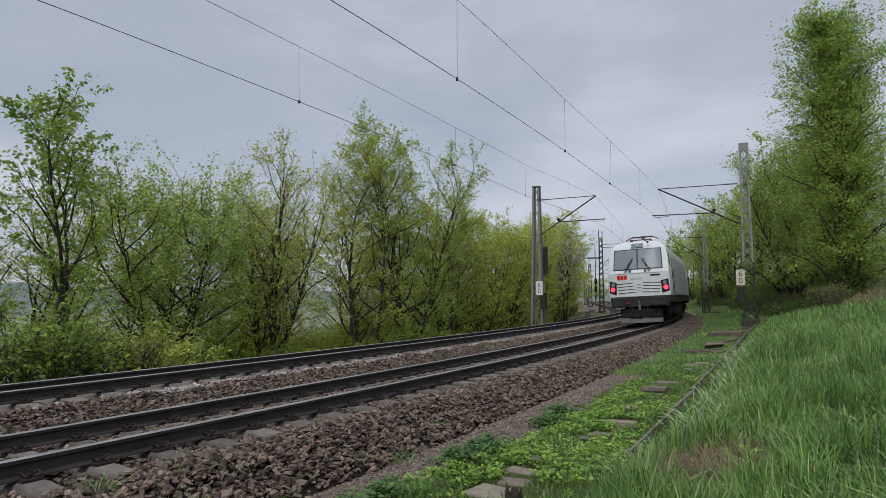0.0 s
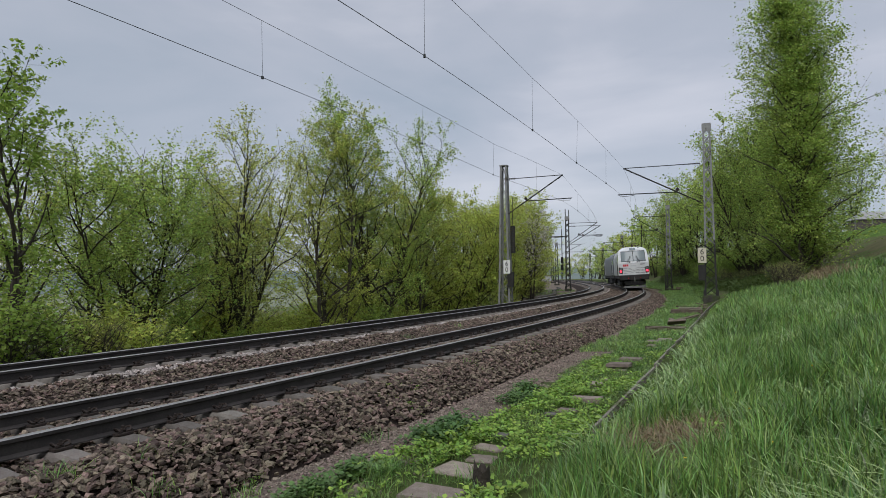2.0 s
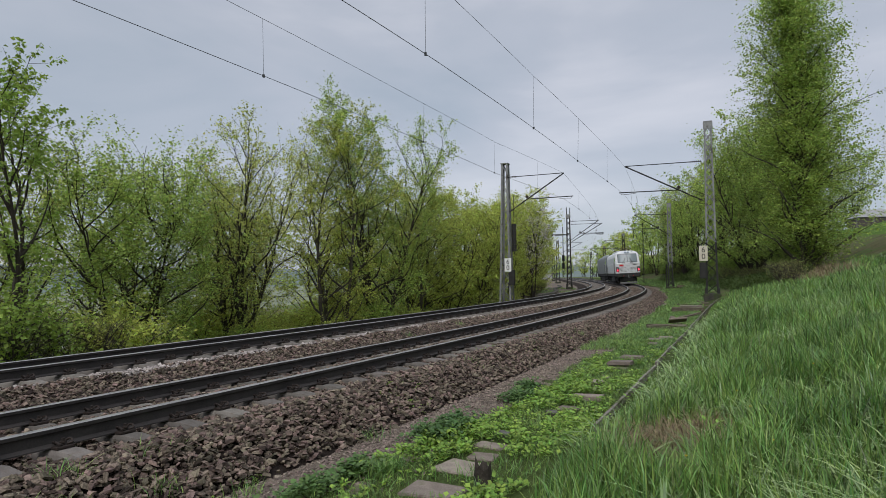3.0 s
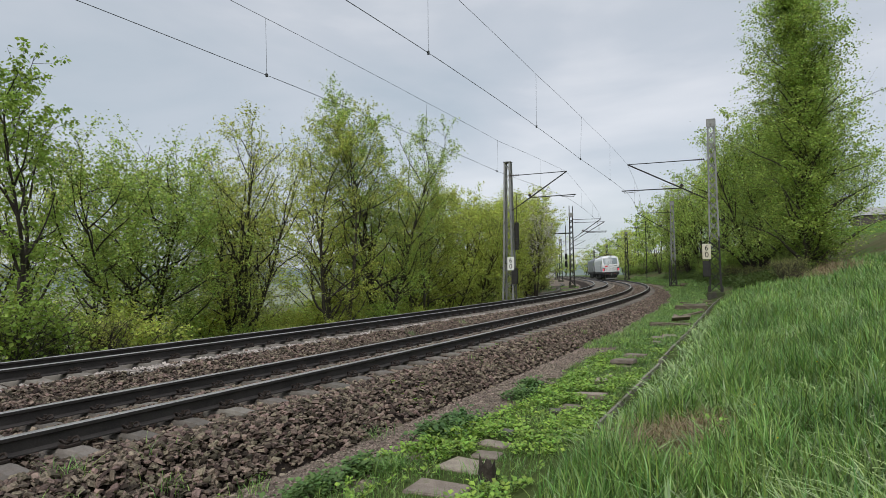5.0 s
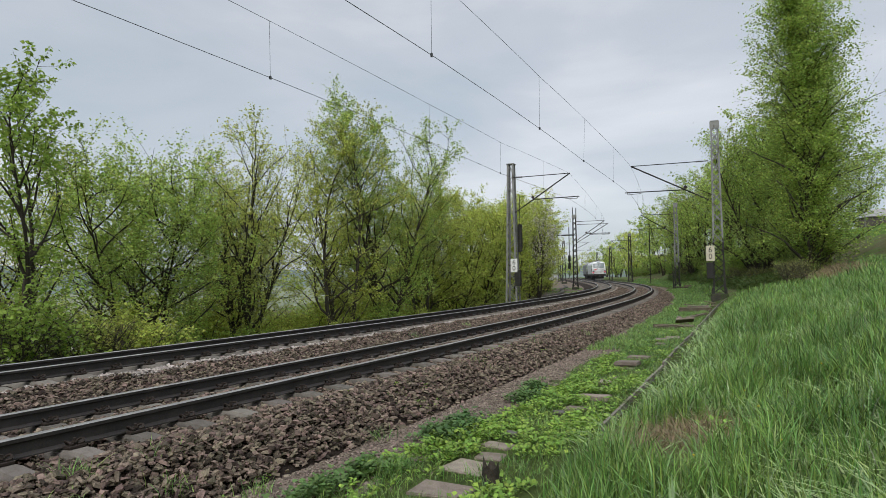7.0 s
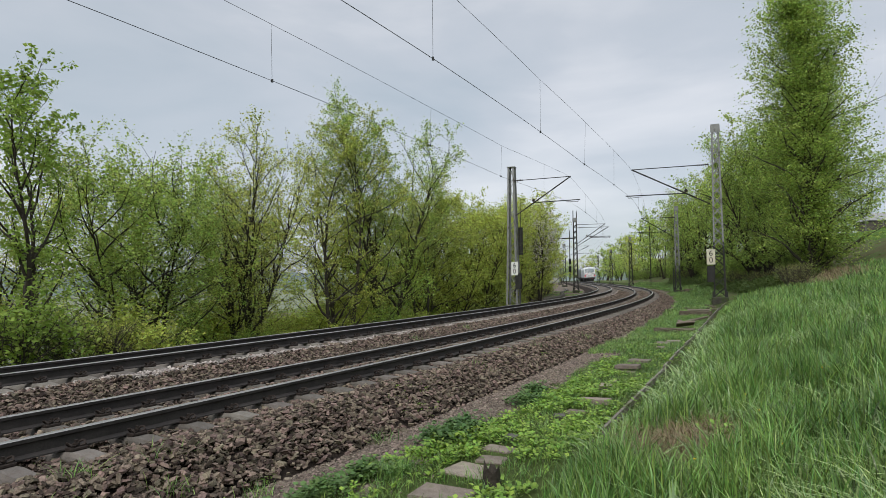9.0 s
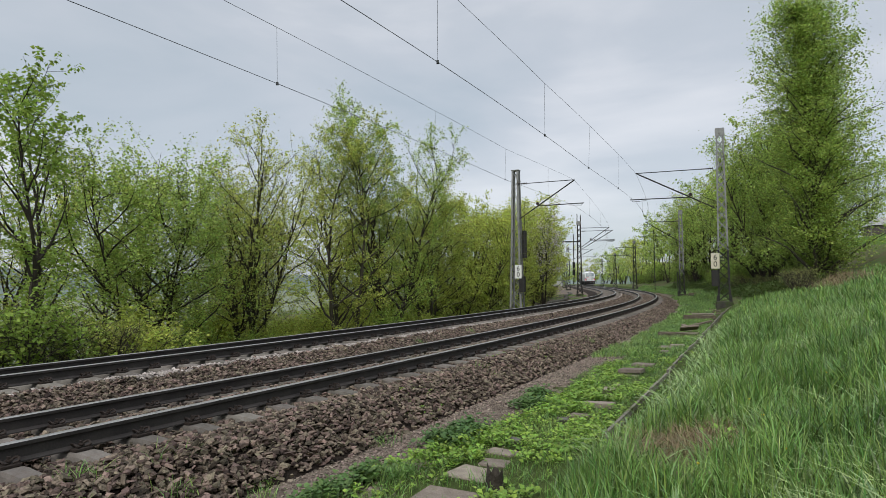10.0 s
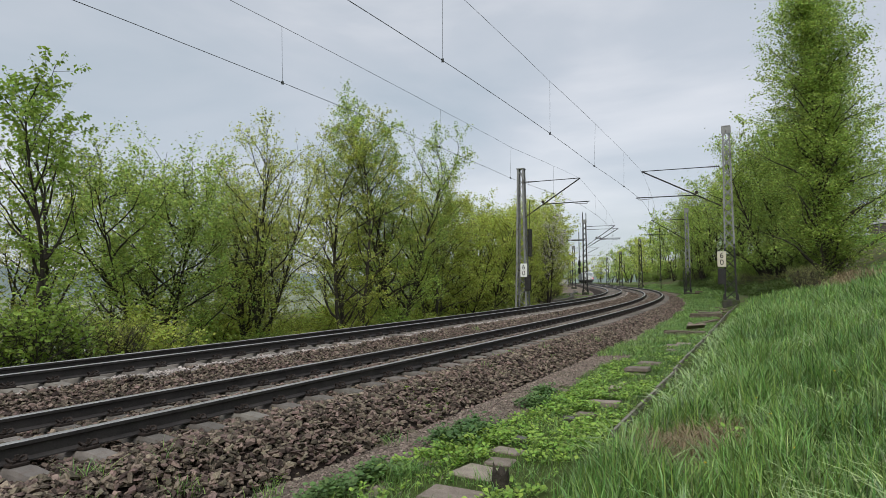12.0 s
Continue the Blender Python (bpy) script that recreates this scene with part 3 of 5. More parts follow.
def tree(name, label, height, spread, stems, limbs, twigs, n_leaf, leaf, seed, leaf_mat_, bark="bark", low=0.25, rise=0.55, lean=0.12, rad=None, clump=0.28, low_leaf=0.0, stem_sep=0.25, category="tree", narrow=0.35, wander=0.055):
    """A broadleaf tree: stems, limbs and twigs as tapered tubes, leaves in tufts along the twigs. low: where limbs start; rise: how steeply they climb."""
    rng = np.random.RandomState(seed)
    lines, tips = [], []
    rad = rad or height * 0.0135
    for k in range(stems):
        a = rng.uniform(0, 2 * math.pi)
        q = np.array([math.cos(a), math.sin(a), 0]) * stem_sep * (stems > 1)
        hgt = height * (0.9 if k == 0 else rng.uniform(0.7, 0.92))
        dirn = np.array([q[0] * 0.8 + rng.normal() * lean, q[1] * 0.8 + rng.normal() * lean, 1.0])
        pts, _ = line(q - [0, 0, 0.3], dirn / np.linalg.norm(dirn), hgt, 12, wander, 0.05, rng)
        r0 = rad * (1.0 if stems == 1 else 0.75)
        rr = r0 * (1 - np.linspace(0, 1, 13) ** 0.9 * 0.93)
        rr[0] *= 1.35
        lines.append((pts, rr))
        for i in range(limbs):
            f = low + (1 - low) * ((i + rng.rand()) / limbs) ** 0.9
            x = f * 12
            j = min(int(x), 11)
            p = pts[j] + (pts[j + 1] - pts[j]) * (x - j)
            a = i * 2.4 + rng.uniform(-0.5, 0.5)
            up = rise + 0.5 * f * rise + rng.normal() * 0.12
            x01 = (f - low) / (1 - low)
            prof = math.sin(math.pi * (0.2 + 0.70 * x01)) ** 0.7 * (1 - narrow) + narrow * (1 - 0.4 * x01)
            ln = max(0.35, spread * prof * rng.uniform(0.7, 1.2))
            dv = np.array([math.cos(a), math.sin(a), up])
            lp, _ = line(p, dv / np.linalg.norm(dv), ln, 6, 0.16, 0.05, rng)
            lr = np.linspace(max(0.012, r0 * (1 - f) * 0.5 + 0.016), 0.006, 7)
            lines.append((lp, lr))
            for w in range(twigs):
                g = rng.uniform(0.2, 1.0)
                y = g * 6
                j = min(int(y), 5)
                p2 = lp[j] + (lp[j + 1] - lp[j]) * (y - j)
                dv = (lp[j + 1] - lp[j]) / (np.linalg.norm(lp[j + 1] - lp[j]) + 1e-9) + rng.normal(size=3) * 1.0 + np.array([0, 0, 0.12])
                tp, _ = line(p2, dv / np.linalg.norm(dv), ln * rng.uniform(0.22, 0.5) + 0.15, 2, 0.25, 0.10, rng)
                lines.append((tp, np.linspace(0.0065, 0.0025, 3)))
                tips.append(tp)
    top = max(l[0][:, 2].max() for l in lines)
    allp = np.concatenate([l[0] for l in lines[0:]])
    mid = allp[allp[:, 2] > 0.4 * top][:, :2].mean(0)
    wide = np.percentile(np.hypot(*(allp[:, :2] - mid * (allp[:, 2:3] / (0.7 * top)).clip(0, 1)).T), 97)
    kz, kx = height / top, spread / wide

    def fitted(p):
        return np.concatenate([(p[..., :2] - mid * (p[..., 2:3] / (0.7 * top)).clip(0, 1)) * kx, p[..., 2:3] * kz], -1)

    lines = [(fitted(l[0]), l[1]) for l in lines]
    tips = [fitted(q) for q in tips]
    thick = [l for l in lines if len(l[1]) > 5]
    v, f = tubes(thick, 6)
    v2, f2 = tubes([l for l in lines if len(l[1]) == 3], 3)
    v, f = np.concatenate([v, v2]), np.concatenate([f, f2 + len(v)])
    t = thing(name, label, category)
    part("trunk", arrays("trunk", v, f, True), M[bark], t)
    tips = np.array(tips)
    n = len(tips)
    pick = rng.randint(0, n, n_leaf)
    dens = rng.rand(n) ** 1.1
    pick = pick[rng.rand(n_leaf) < dens[pick] + 0.15]
    g = np.minimum(0.3 + 0.72 * rng.rand(len(pick)) ** 0.7, 1.0) * 1.99
    j = np.minimum(g.astype(int), 1)
    c = tips[pick, j] + (tips[pick, j + 1] - tips[pick, j]) * (g - j)[:, None]
    c = c + rng.normal(size=c.shape) * clump * np.array([1, 1, 0.8]) * rng.rand(len(c), 1)
    c = c[c[:, 2] > 0.1]
    v, f = leaves(c, leaf, rng)
    part("crown", arrays("crown", v, f), M[leaf_mat_], t)
    return t


def plant(t, s, d, turn=0.0, scale=1.0, sink=0.0):
    t.matrix_basis = spot(s, d, float(ground(np.array(s), np.array(d))) - sink, turn)
    t.scale = (scale, scale, scale)
    return t


def again(t, s, d, turn, scale, sink=0.0, wide=1.0):
    o = copy_thing(t, spot(s, d, float(ground(np.array(s), np.array(d))) - sink, turn))
    o.scale = (scale * wide, scale * wide, scale)
    return o


G_L, G_R = "lineside trees below the track", "lineside trees on the bank"


def base_h(s, d):
    return float(at(s, d, ground(np.array(s), np.array(d)))[2])


# left of the line, below the embankment
t1 = plant(tree("maple_tree", "slender young maple with sparse fresh leaves", 9.9, 2.5, 2, 14, 10, 9500, 0.12, 11, "leaf_deep", "bark_dark", low=0.3, rise=0.9, lean=0.08, stem_sep=0.22, clump=0.12, narrow=0.6), 0.1, -10.6, 20)
t2 = plant(tree("field_maple", "dense round bushy tree in bright spring leaf", 8.7, 3.8, 4, 18, 13, 78000, 0.088, 12, "leaf", "bark_dark", low=0.12, rise=0.7, lean=0.16, clump=0.22, narrow=0.45), 5.1, -12.0, 50)
t3 = plant(tree("hornbeam", "open many-stemmed tree, leaves just unfolding", 10.5, 3.6, 5, 15, 11, 36000, 0.088, 13, "leaf_yel", "bark_dark", low=0.2, rise=0.95, lean=0.2, clump=0.2, narrow=0.5), 10.5, -12.5, 10)
t4 = plant(tree("ash_tree", "tall slim tree with airy yellow-green leaves", 13.0, 3.5, 3, 22, 10, 50000, 0.10, 14, "leaf_yel", "bark", low=0.1, rise=0.95, lean=0.12, clump=0.22, narrow=0.55), 18.0, -13.0, 0)
t5 = plant(tree("lime_tree", "tall tree with light green spring crown", 15.0, 4.0, 3, 26, 11, 64000, 0.10, 15, "leaf", "bark_dark", low=0.08, rise=0.85, lean=0.1, clump=0.22, narrow=0.55), 20.5, -11.8, 0)
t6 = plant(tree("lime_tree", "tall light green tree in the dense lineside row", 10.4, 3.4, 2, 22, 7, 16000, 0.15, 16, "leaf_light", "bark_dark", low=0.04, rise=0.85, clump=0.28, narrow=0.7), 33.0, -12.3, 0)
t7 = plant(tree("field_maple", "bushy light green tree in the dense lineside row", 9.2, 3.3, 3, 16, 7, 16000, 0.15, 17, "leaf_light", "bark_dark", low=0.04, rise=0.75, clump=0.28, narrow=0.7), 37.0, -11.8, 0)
# plainer trees for the far end of the valley
t8 = plant(tree("lime_tree", "distant light green tree in the valley", 11.0, 3.4, 3, 9, 4, 4200, 0.30, 18, "leaf", "bark_dark", low=0.06, rise=1.0, clump=0.5, narrow=0.6), 232.0, -12.0, 0)
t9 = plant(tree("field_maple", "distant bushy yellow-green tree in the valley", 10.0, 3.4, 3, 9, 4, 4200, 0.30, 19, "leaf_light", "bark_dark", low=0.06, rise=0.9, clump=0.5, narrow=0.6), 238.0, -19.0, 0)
again(t4, 26.0, -12.0, 70, 0.84)
again(t7, 27.5, -13.0, 160, 1.0)
for s0, d0, tr, sc, q in ((30, -11.6, 30, 0.92, 7), (35, -11.2, 80, 0.98, 6), (40, -11.8, 140, 0.98, 7), (42.5, -10.8, 10, 0.95, 6), (46, -11.5, 200, 1.02, 7), (49.5, -10.8, 300, 0.98, 6), (53, -11.5, 60, 1.1, 7), (57, -11.0, 20, 1.12, 6), (61, -11.6, 90, 1.05, 7), (65, -10.6, 230, 0.85, 6), (69, -11.4, 20, 0.8, 7), (73, -12.2, 70, 0.75, 6)):
    again(t6 if q == 6 else t7, s0, d0, tr, sc)
# second row deeper down
again(t3, 1.5, -17.0, 130, 0.95)
again(t6, 9.0, -19.0, 30, 1.0)
again(t3, 16.0, -18.0, 220, 0.9)
again(t4, 13.0, -15.5, 80, 0.7)
again(t7, 24.0, -17.0, 300, 1.1)
again(t3, 30.0, -17.5, 40, 1.0)
again(t6, 38.0, -17.0, 10, 0.8)
again(t1, -5.0, -13.5, 140, 1.0)
# hawthorn in blossom by the far mast
plant(tree("hawthorn", "small hawthorn with white blossom", 9.0, 2.4, 3, 14, 7, 4500, 0.13, 21, "blossom", "bark_dark", low=0.3, rise=0.7), 48.0, -9.4, 0)

# bushes under the trees
b1 = plant(tree("elder_bush", "leafy elder bush at the foot of the embankment", 3.3, 1.8, 6, 9, 7, 6500, 0.12, 31, "leaf_deep", "bark", low=0.08, rise=0.5, lean=0.35, clump=0.25, category="bush"), -1.2, -9.2, 0)
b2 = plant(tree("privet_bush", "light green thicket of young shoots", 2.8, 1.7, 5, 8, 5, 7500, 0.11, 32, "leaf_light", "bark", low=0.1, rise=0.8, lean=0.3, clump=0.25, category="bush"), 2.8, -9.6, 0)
b3 = plant(tree("bare_bush", "thin budding shrub with brown twigs", 2.6, 1.5, 8, 9, 7, 2200, 0.075, 33, "leaf_bud", "bark", low=0.1, rise=0.8, lean=0.3, clump=0.2, category="bush"), 1.0, -9.3, 0)
rb = random.Random(5)
for n in range(26):
    s0 = -5 + n * 2.6 + rb.uniform(-0.8, 0.8)
    again(rb.choice((b1, b1, b3) if s0 < 9 else (b1, b2, b2, b3)), s0, -9.6 - rb.uniform(0, 2.5), rb.uniform(0, 360), rb.uniform(0.45, 0.8) + (0.2 if s0 < 1 else 0))
for n in range(21):
    s0 = 8 + n * 1.9 + rb.uniform(-0.8, 0.8)
    again(b2, s0, -13.5 - rb.uniform(0, 3.5), rb.uniform(0, 360), rb.uniform(1.0, 1.5))

# right of the line, on the bank
r1 = plant(tree("hornbeam", "tall narrow dense hornbeam with fresh leaves", 16.8, 3.05, 1, 170, 10, 130000, 0.12, 41, "leaf", "bark", low=0.03, rise=1.5, lean=0.0, rad=0.2, clump=0.40, narrow=0.9, wander=0.006), 29.3, 9.6, 0)
r2 = plant(tree("field_maple", "bushy maple with mid-green leaves on the bank", 12.3, 3.2, 5, 20, 10, 52000, 0.12, 42, "leaf", "bark_dark", low=0.04, rise=0.9, clump=0.34, stem_sep=0.4, narrow=0.75), 36.0, 9.4, 0)
r3 = plant(tree("field_maple", "bushy green tree in the far row on the bank", 12.0, 3.3, 5, 12, 7, 15000, 0.19, 43, "leaf", "bark_dark", low=0.04, rise=1.1, clump=0.4, narrow=0.65), 56.0, 9.0, 0)
r4 = plant(tree("ash_tree", "budding brownish tree in the far row", 12.0, 3.0, 4, 14, 8, 7000, 0.16, 44, "leaf_bud", "bark", low=0.1, rise=1.2, clump=0.4, narrow=0.5), 66.5, 9.6, 0)
again(r1, 33.0, 9.9, 120, 0.8)
again(r2, 40.0, 8.6, 60, 1.0)
again(r3, 45.5, 8.4, 200, 1.12)
again(r4, 50.0, 9.5, 30, 1.1)
again(r3, 62.0, 8.6, 310, 1.05)
again(r3, 70.0, 8.4, 80, 1.1)
again(r4, 79.0, 8.0, 20, 1.1)
again(r3, 88.0, 8.2, 220, 1.05)
for s0, d0, tr, sc in ((75, 7.6, 10, 0.7), (84, 8.0, 60, 0.85), (93, 8.2, 100, 0.85), (101, 7.8, 10, 0.8), (109, 8.4, 200, 0.9), (118, 8.0, 50, 0.85), (128, 8.8, 250, 0.9), (138, 8.0, 90, 0.85), (150, 9.0, 10, 0.9), (163, 9.5, 90, 0.9),
                       (178, 9.0, 130, 0.85), (195, 10.0, 200, 0.9), (212, 9.0, 40, 0.9), (232, 9.0, 130, 0.9), (255, 7.0, 30, 0.9)):
    again((r4 if int(s0) % 4 == 1 else r3) if s0 < 100 else (t8 if int(s0) % 3 else t9), s0, d0, tr, sc * 1.25)
again(r4, 74.0, 33.0, 30, 1.1)
again(r4, 78.0, 36.0, 130, 1.1)
again(r3, 84.0, 30.0, 230, 1.0)
for n in range(44):
    s0 = 24 + n * 2.8 + rb.uniform(-1, 1)
    again(rb.choice((b1, b1, b3)), s0, rb.uniform(6.9, 9.0) + (1.2 if s0 < 34 else 0), rb.uniform(0, 360), rb.uniform(0.45, 0.85))

# ------------------------------------------------------------------ the train
M["white"] = mat("white_loco_paint", (0.60, 0.61, 0.61), (0.69, 0.70, 0.70), 1.5, 0.35, bump=0.0, fine=9, spots=((0.58, 0.58, 0.56), 1.2, 0.62))
M["side_grey"] = mat("silver_grey_paint", (0.42, 0.44, 0.45), (0.50, 0.52, 0.53), 1.5, 0.4, bump=0.0, fine=9)
M["grey2"] = mat("dark_grey_paint", (0.10, 0.11, 0.115), (0.15, 0.165, 0.17), 1.5, 0.45, bump=0.0, fine=9)
M["under"] = mat("grimy_underframe", (0.018, 0.018, 0.018), (0.05, 0.048, 0.045), 3, 0.8, bump=0.2)
M["plough"] = mat("grey_plough", (0.09, 0.09, 0.088), (0.17, 0.17, 0.163), 4, 0.7, bump=0.1)
# glass base lightened to grey, painting in part of the sky's reflection
M["screen"] = mat("windscreen_sky_grey", (0.15, 0.185, 0.19), (0.20, 0.235, 0.24), 1, 0.15, bump=0.0, spec=0.4)
M["panto"] = mat("rusty_pantograph", (0.06, 0.035, 0.03), (0.12, 0.075, 0.06), 6, 0.8, bump=0.1)
M["lamp_panel"] = mat("blue_grey_panel", (0.13, 0.17, 0.19), (0.18, 0.22, 0.24), 3, 0.3, bump=0.0)
M["screen_band"] = mat("dark_glazing_rim", (0.02, 0.022, 0.024), (0.03, 0.032, 0.034), 1, 0.2, bump=0.0)
M["red_glow"] = mat("tail_lamp_lit", (0.6, 0.02, 0.03), (0.7, 0.03, 0.05), 3, 0.3, bump=0.0, emit=((1.0, 0.05, 0.09), 2.2))
M["red"] = mat("red_lettering", (0.55, 0.02, 0.03), (0.6, 0.03, 0.04), 3, 0.4, bump=0.0)
M["green"] = mat("green_panel", (0.25, 0.50, 0.06), (0.3, 0.55, 0.08), 3, 0.4, bump=0.0)
M["wheel"] = mat("wheel_steel", (0.05, 0.045, 0.04), (0.10, 0.09, 0.085), 4, 0.5, metal=0.6, bump=0.1)

BZ = [1.30, 1.40, 2.00, 2.40, 2.55, 3.00, 3.45, 3.66, 3.82, 3.92]
BW = [1.45, 1.475, 1.475, 1.47, 1.465, 1.44, 1.385, 1.30, 1.06, 0.70]
LEN = 9.49


def nose(x, z):
    """How far the end face stands back from the buffers at (x, z)."""
    u = abs(x) / 1.475
    back = 0.30 + max(0.0, z - 2.40) * 0.52 + max(0.0, z - 3.6) * 0.9
    return back + 0.26 * u ** 3


def loco_body():
    us = [-1, -0.93, -0.75, -0.4, 0, 0.4, 0.75, 0.93, 1]
    bm = bmesh.new()
    ends = []
    for sgn in (-1, 1):
        ends.append([[bm.verts.new((u * w, sgn * (LEN - nose(u * w, z)), z)) for u in us] for z, w in zip(BZ, BW)])
    for sgn, g in zip((-1, 1), ends):
        for a, b in zip(g, g[1:]):
            for q in range(len(us) - 1):
                f = (a[q], a[q + 1], b[q + 1], b[q])
                bm.faces.new(f if sgn < 0 else f[::-1])
    a, b = ends
    for k in range(len(BZ) - 1):
        for side in (0, -1):
            bm.faces.new((a[k][side], a[k + 1][side], b[k + 1][side], b[k][side]))
    for q in range(len(us) - 1):
        bm.faces.new((a[-1][q], a[-1][q + 1], b[-1][q + 1], b[-1][q]))
        bm.faces.new((a[0][q], b[0][q], b[0][q + 1], a[0][q + 1]))
    bmesh.ops.recalc_face_normals(bm, faces=bm.faces)
    return bm


def on_face(end, pts, lift, thick=0.012):
    """A thin plate that follows the end face through the outline pts (x, z)."""
    bm = bmesh.new()
    out = [bm.verts.new((x, end * (LEN - nose(x, z) + lift), z)) for x, z in pts]
    inn = [bm.verts.new((x, end * (LEN - nose(x, z) + lift - thick), z)) for x, z in pts]
    n = len(pts)
    bm.faces.new(out)
    bm.faces.new(inn[::-1])
    for i in range(n):
        bm.faces.new((out[i], out[(i + 1) % n], inn[(i + 1) % n], inn[i]))
    bmesh.ops.recalc_face_normals(bm, faces=bm.faces)
    return bm


def face_sheet(end, x0, x1, z0, z1, taper, lift, nx=6, nz=5):
    """A smooth curved sheet on the end face; its outer edges lean in by taper towards the top."""
    bm = bmesh.new()
    g = []
    for j in range(nz + 1):
        z = z0 + (z1 - z0) * j / nz
        row = []
        for i in range(nx + 1):
            x = x0 + (x1 - x0) * i / nx
            x *= 1 - taper * j / nz * min(1.0, abs(x))
            row.append(bm.verts.new((x, end * (LEN - nose(x, z) + lift), z)))
        g.append(row)
    for a, b in zip(g, g[1:]):
        for i in range(nx):
            f = (a[i], a[i + 1], b[i + 1], b[i])
            bm.faces.new(f if end < 0 else f[::-1]).smooth = True
    return bm


def strip(x0, z0, x1, z1, w, n=4):
    """Outline of a narrow band from (x0, z0) to (x1, z1)."""
    top = [(x0 + (x1 - x0) * i / n, z0 + (z1 - z0) * i / n + w / 2) for i in range(n + 1)]
    return top + [(x, z - w) for x, z in top[::-1]]


def locomotive(label, side, lit, raised, paint="white"):
    t = thing("electric_locomotive", label, "locomotive", "coupled locomotives")
    body = part("body", loco_body(), M[paint], t)
    # long side panels between the cabs
    for sg in (-1, 1):
        bm = bmesh.new()
        for z0, z1, x0, x1 in ((1.34, 2.42, 1.474, 1.472), (2.46, 3.20, 1.466, 1.425)):
            lo = 6.6
            v = [bm.verts.new(p) for p in ((sg * (x0 + 0.012), -lo, z0), (sg * (x0 + 0.012), lo, z0), (sg * (x1 + 0.012), lo, z1), (sg * (x1 + 0.012), -lo, z1))]
            bm.faces.new(v if sg > 0 else v[::-1])
            w = [bm.verts.new(q.co - Vector((sg * 0.03, 0, 0))) for q in v]
            for i in range(4):
                bm.faces.new((v[i], v[(i + 1) % 4], w[(i + 1) % 4], w[i]))
        bmesh.ops.recalc_face_normals(bm, faces=bm.faces)
        part("side_panel", bm, side, body, "smooth side panel")
        for y in (-5.2, -2.6, 0.0, 2.6, 5.2):
            part("panel_joint", boxed(sg * 1.478, y, 1.88, 0.012, 0.02, 1.06), M["under"], body)
        for e in (-1, 1):
            part("cab_door", boxed(sg * 1.462, e * 7.25, 2.25, 0.05, 0.68, 1.75, bevel=0.01), M["white"], body, "white cab door")
            part("door_window", boxed(sg * 1.455, e * 7.25, 2.85, 0.075, 0.46, 0.5, Matrix(), 0.01), M["screen"], body)
            for dy in (-0.42, 0.42):
                part("handrail", rod(bmesh.new(), (sg * 1.53, e * 7.25 + dy, 1.2), (sg * 1.53, e * 7.25 + dy, 2.6), 0.018), M["under"], body)
            part("cab_side_window", boxed(sg * 1.43, e * 8.15, 2.95, 0.075, 0.62, 0.55, Matrix(), 0.02), M["screen"], body)
            part("green_panel", boxed(sg * 1.465, e * 7.75, 2.85, 0.03, 0.18, 0.45), M["green"], body)
    for e in (-1, 1):
        part("glazing_rim", face_sheet(e, -1.20, 1.20, 2.54, 3.54, 0.04, 0.010, 12), M["screen_band"], body)
        for x0, x1 in ((-1.155, -0.03), (0.03, 1.155)):
            part("windscreen", face_sheet(e, x0, x1, 2.585, 3.50, 0.04, 0.024), M["screen"], body, "reflecting windscreen pane, sky reflection also in its grey colour")
        for sg in (-1, 1):
            bm = bmesh.new()
            f = lambda x, z: Vector((x, e * (LEN - nose(x, z) + 0.06), z))
            bar(bm, f(sg * 0.55, 2.42), f(sg * 0.22, 3.08), 0.02)
            bar(bm, f(sg * 0.62, 2.42), f(sg * 0.30, 3.08), 0.018)
            bar(bm, f(sg * 0.24, 2.95), f(sg * 0.66, 2.50), 0.02)
            part("wiper", bm, M["black"], body)
            part("step", on_face(e, strip(sg * 0.32, 2.48, sg * 0.42, 2.48, 0.10, 1), 0.05, 0.05), M["black"], body)
            # lamp housing
            hp = [(1.06, 1.98), (1.42, 2.06), (1.45, 1.50), (1.10, 1.40)]
            h = part("lamp_housing", on_face(e, [(sg * x, z) for x, z in hp], 0.02), M["black"], body, "black lamp housing")
            for x, z, r, k in ((1.27, 1.66, 0.115, "red_glow" if (lit and e < 0) else "screen"), (1.24, 1.88, 0.10, "screen")):
                bm = rod(bmesh.new(), (sg * x, e * (LEN - nose(x, z) - 0.02), z), (sg * x, e * (LEN - nose(x, z) + 0.05), z), r, r * 0.9, 16)
                part("tail_lamp" if k == "red_glow" else "head_lamp", bm, M[k], h)
            # dark grille slits
            for k in range(4):
                z = 1.46 + 0.145 * k
                part("grille_slit", on_face(e, strip(sg * (0.15 + 0.035 * k), z + 0.035, sg * (0.98 + 0.025 * k), z, 0.028), 0.012), M["black"], body)
            part("buffer", rod(boxed(sg * 0.94, e * 9.455, 1.06, 0.66, 0.07, 0.44, bevel=0.03), (sg * 0.90, e * 9.05, 1.06), (sg * 0.90, e * 9.43, 1.06), 0.12, 0.12, 14), M["under"], t, "black rectangular buffer plate")
            part("brake_hose", rod(rod(bmesh.new(), (sg * 0.35, e * 9.2, 0.95), (sg * 0.37, e * 9.32, 0.70), 0.03), (sg * 0.37, e * 9.32, 0.70), (sg * 0.33, e * 9.30, 0.50), 0.028), M["black"], t)
            part("hose_cock", boxed(sg * 0.58, e * 9.24, 1.0, 0.09, 0.06, 0.09), M["red"], t)
        for k in range(3):
            part("badge", on_face(e, strip(-0.12, 1.55 + 0.14 * k, 0.12, 1.55 + 0.14 * k, 0.02, 2), 0.012), M["screen_band"], body)
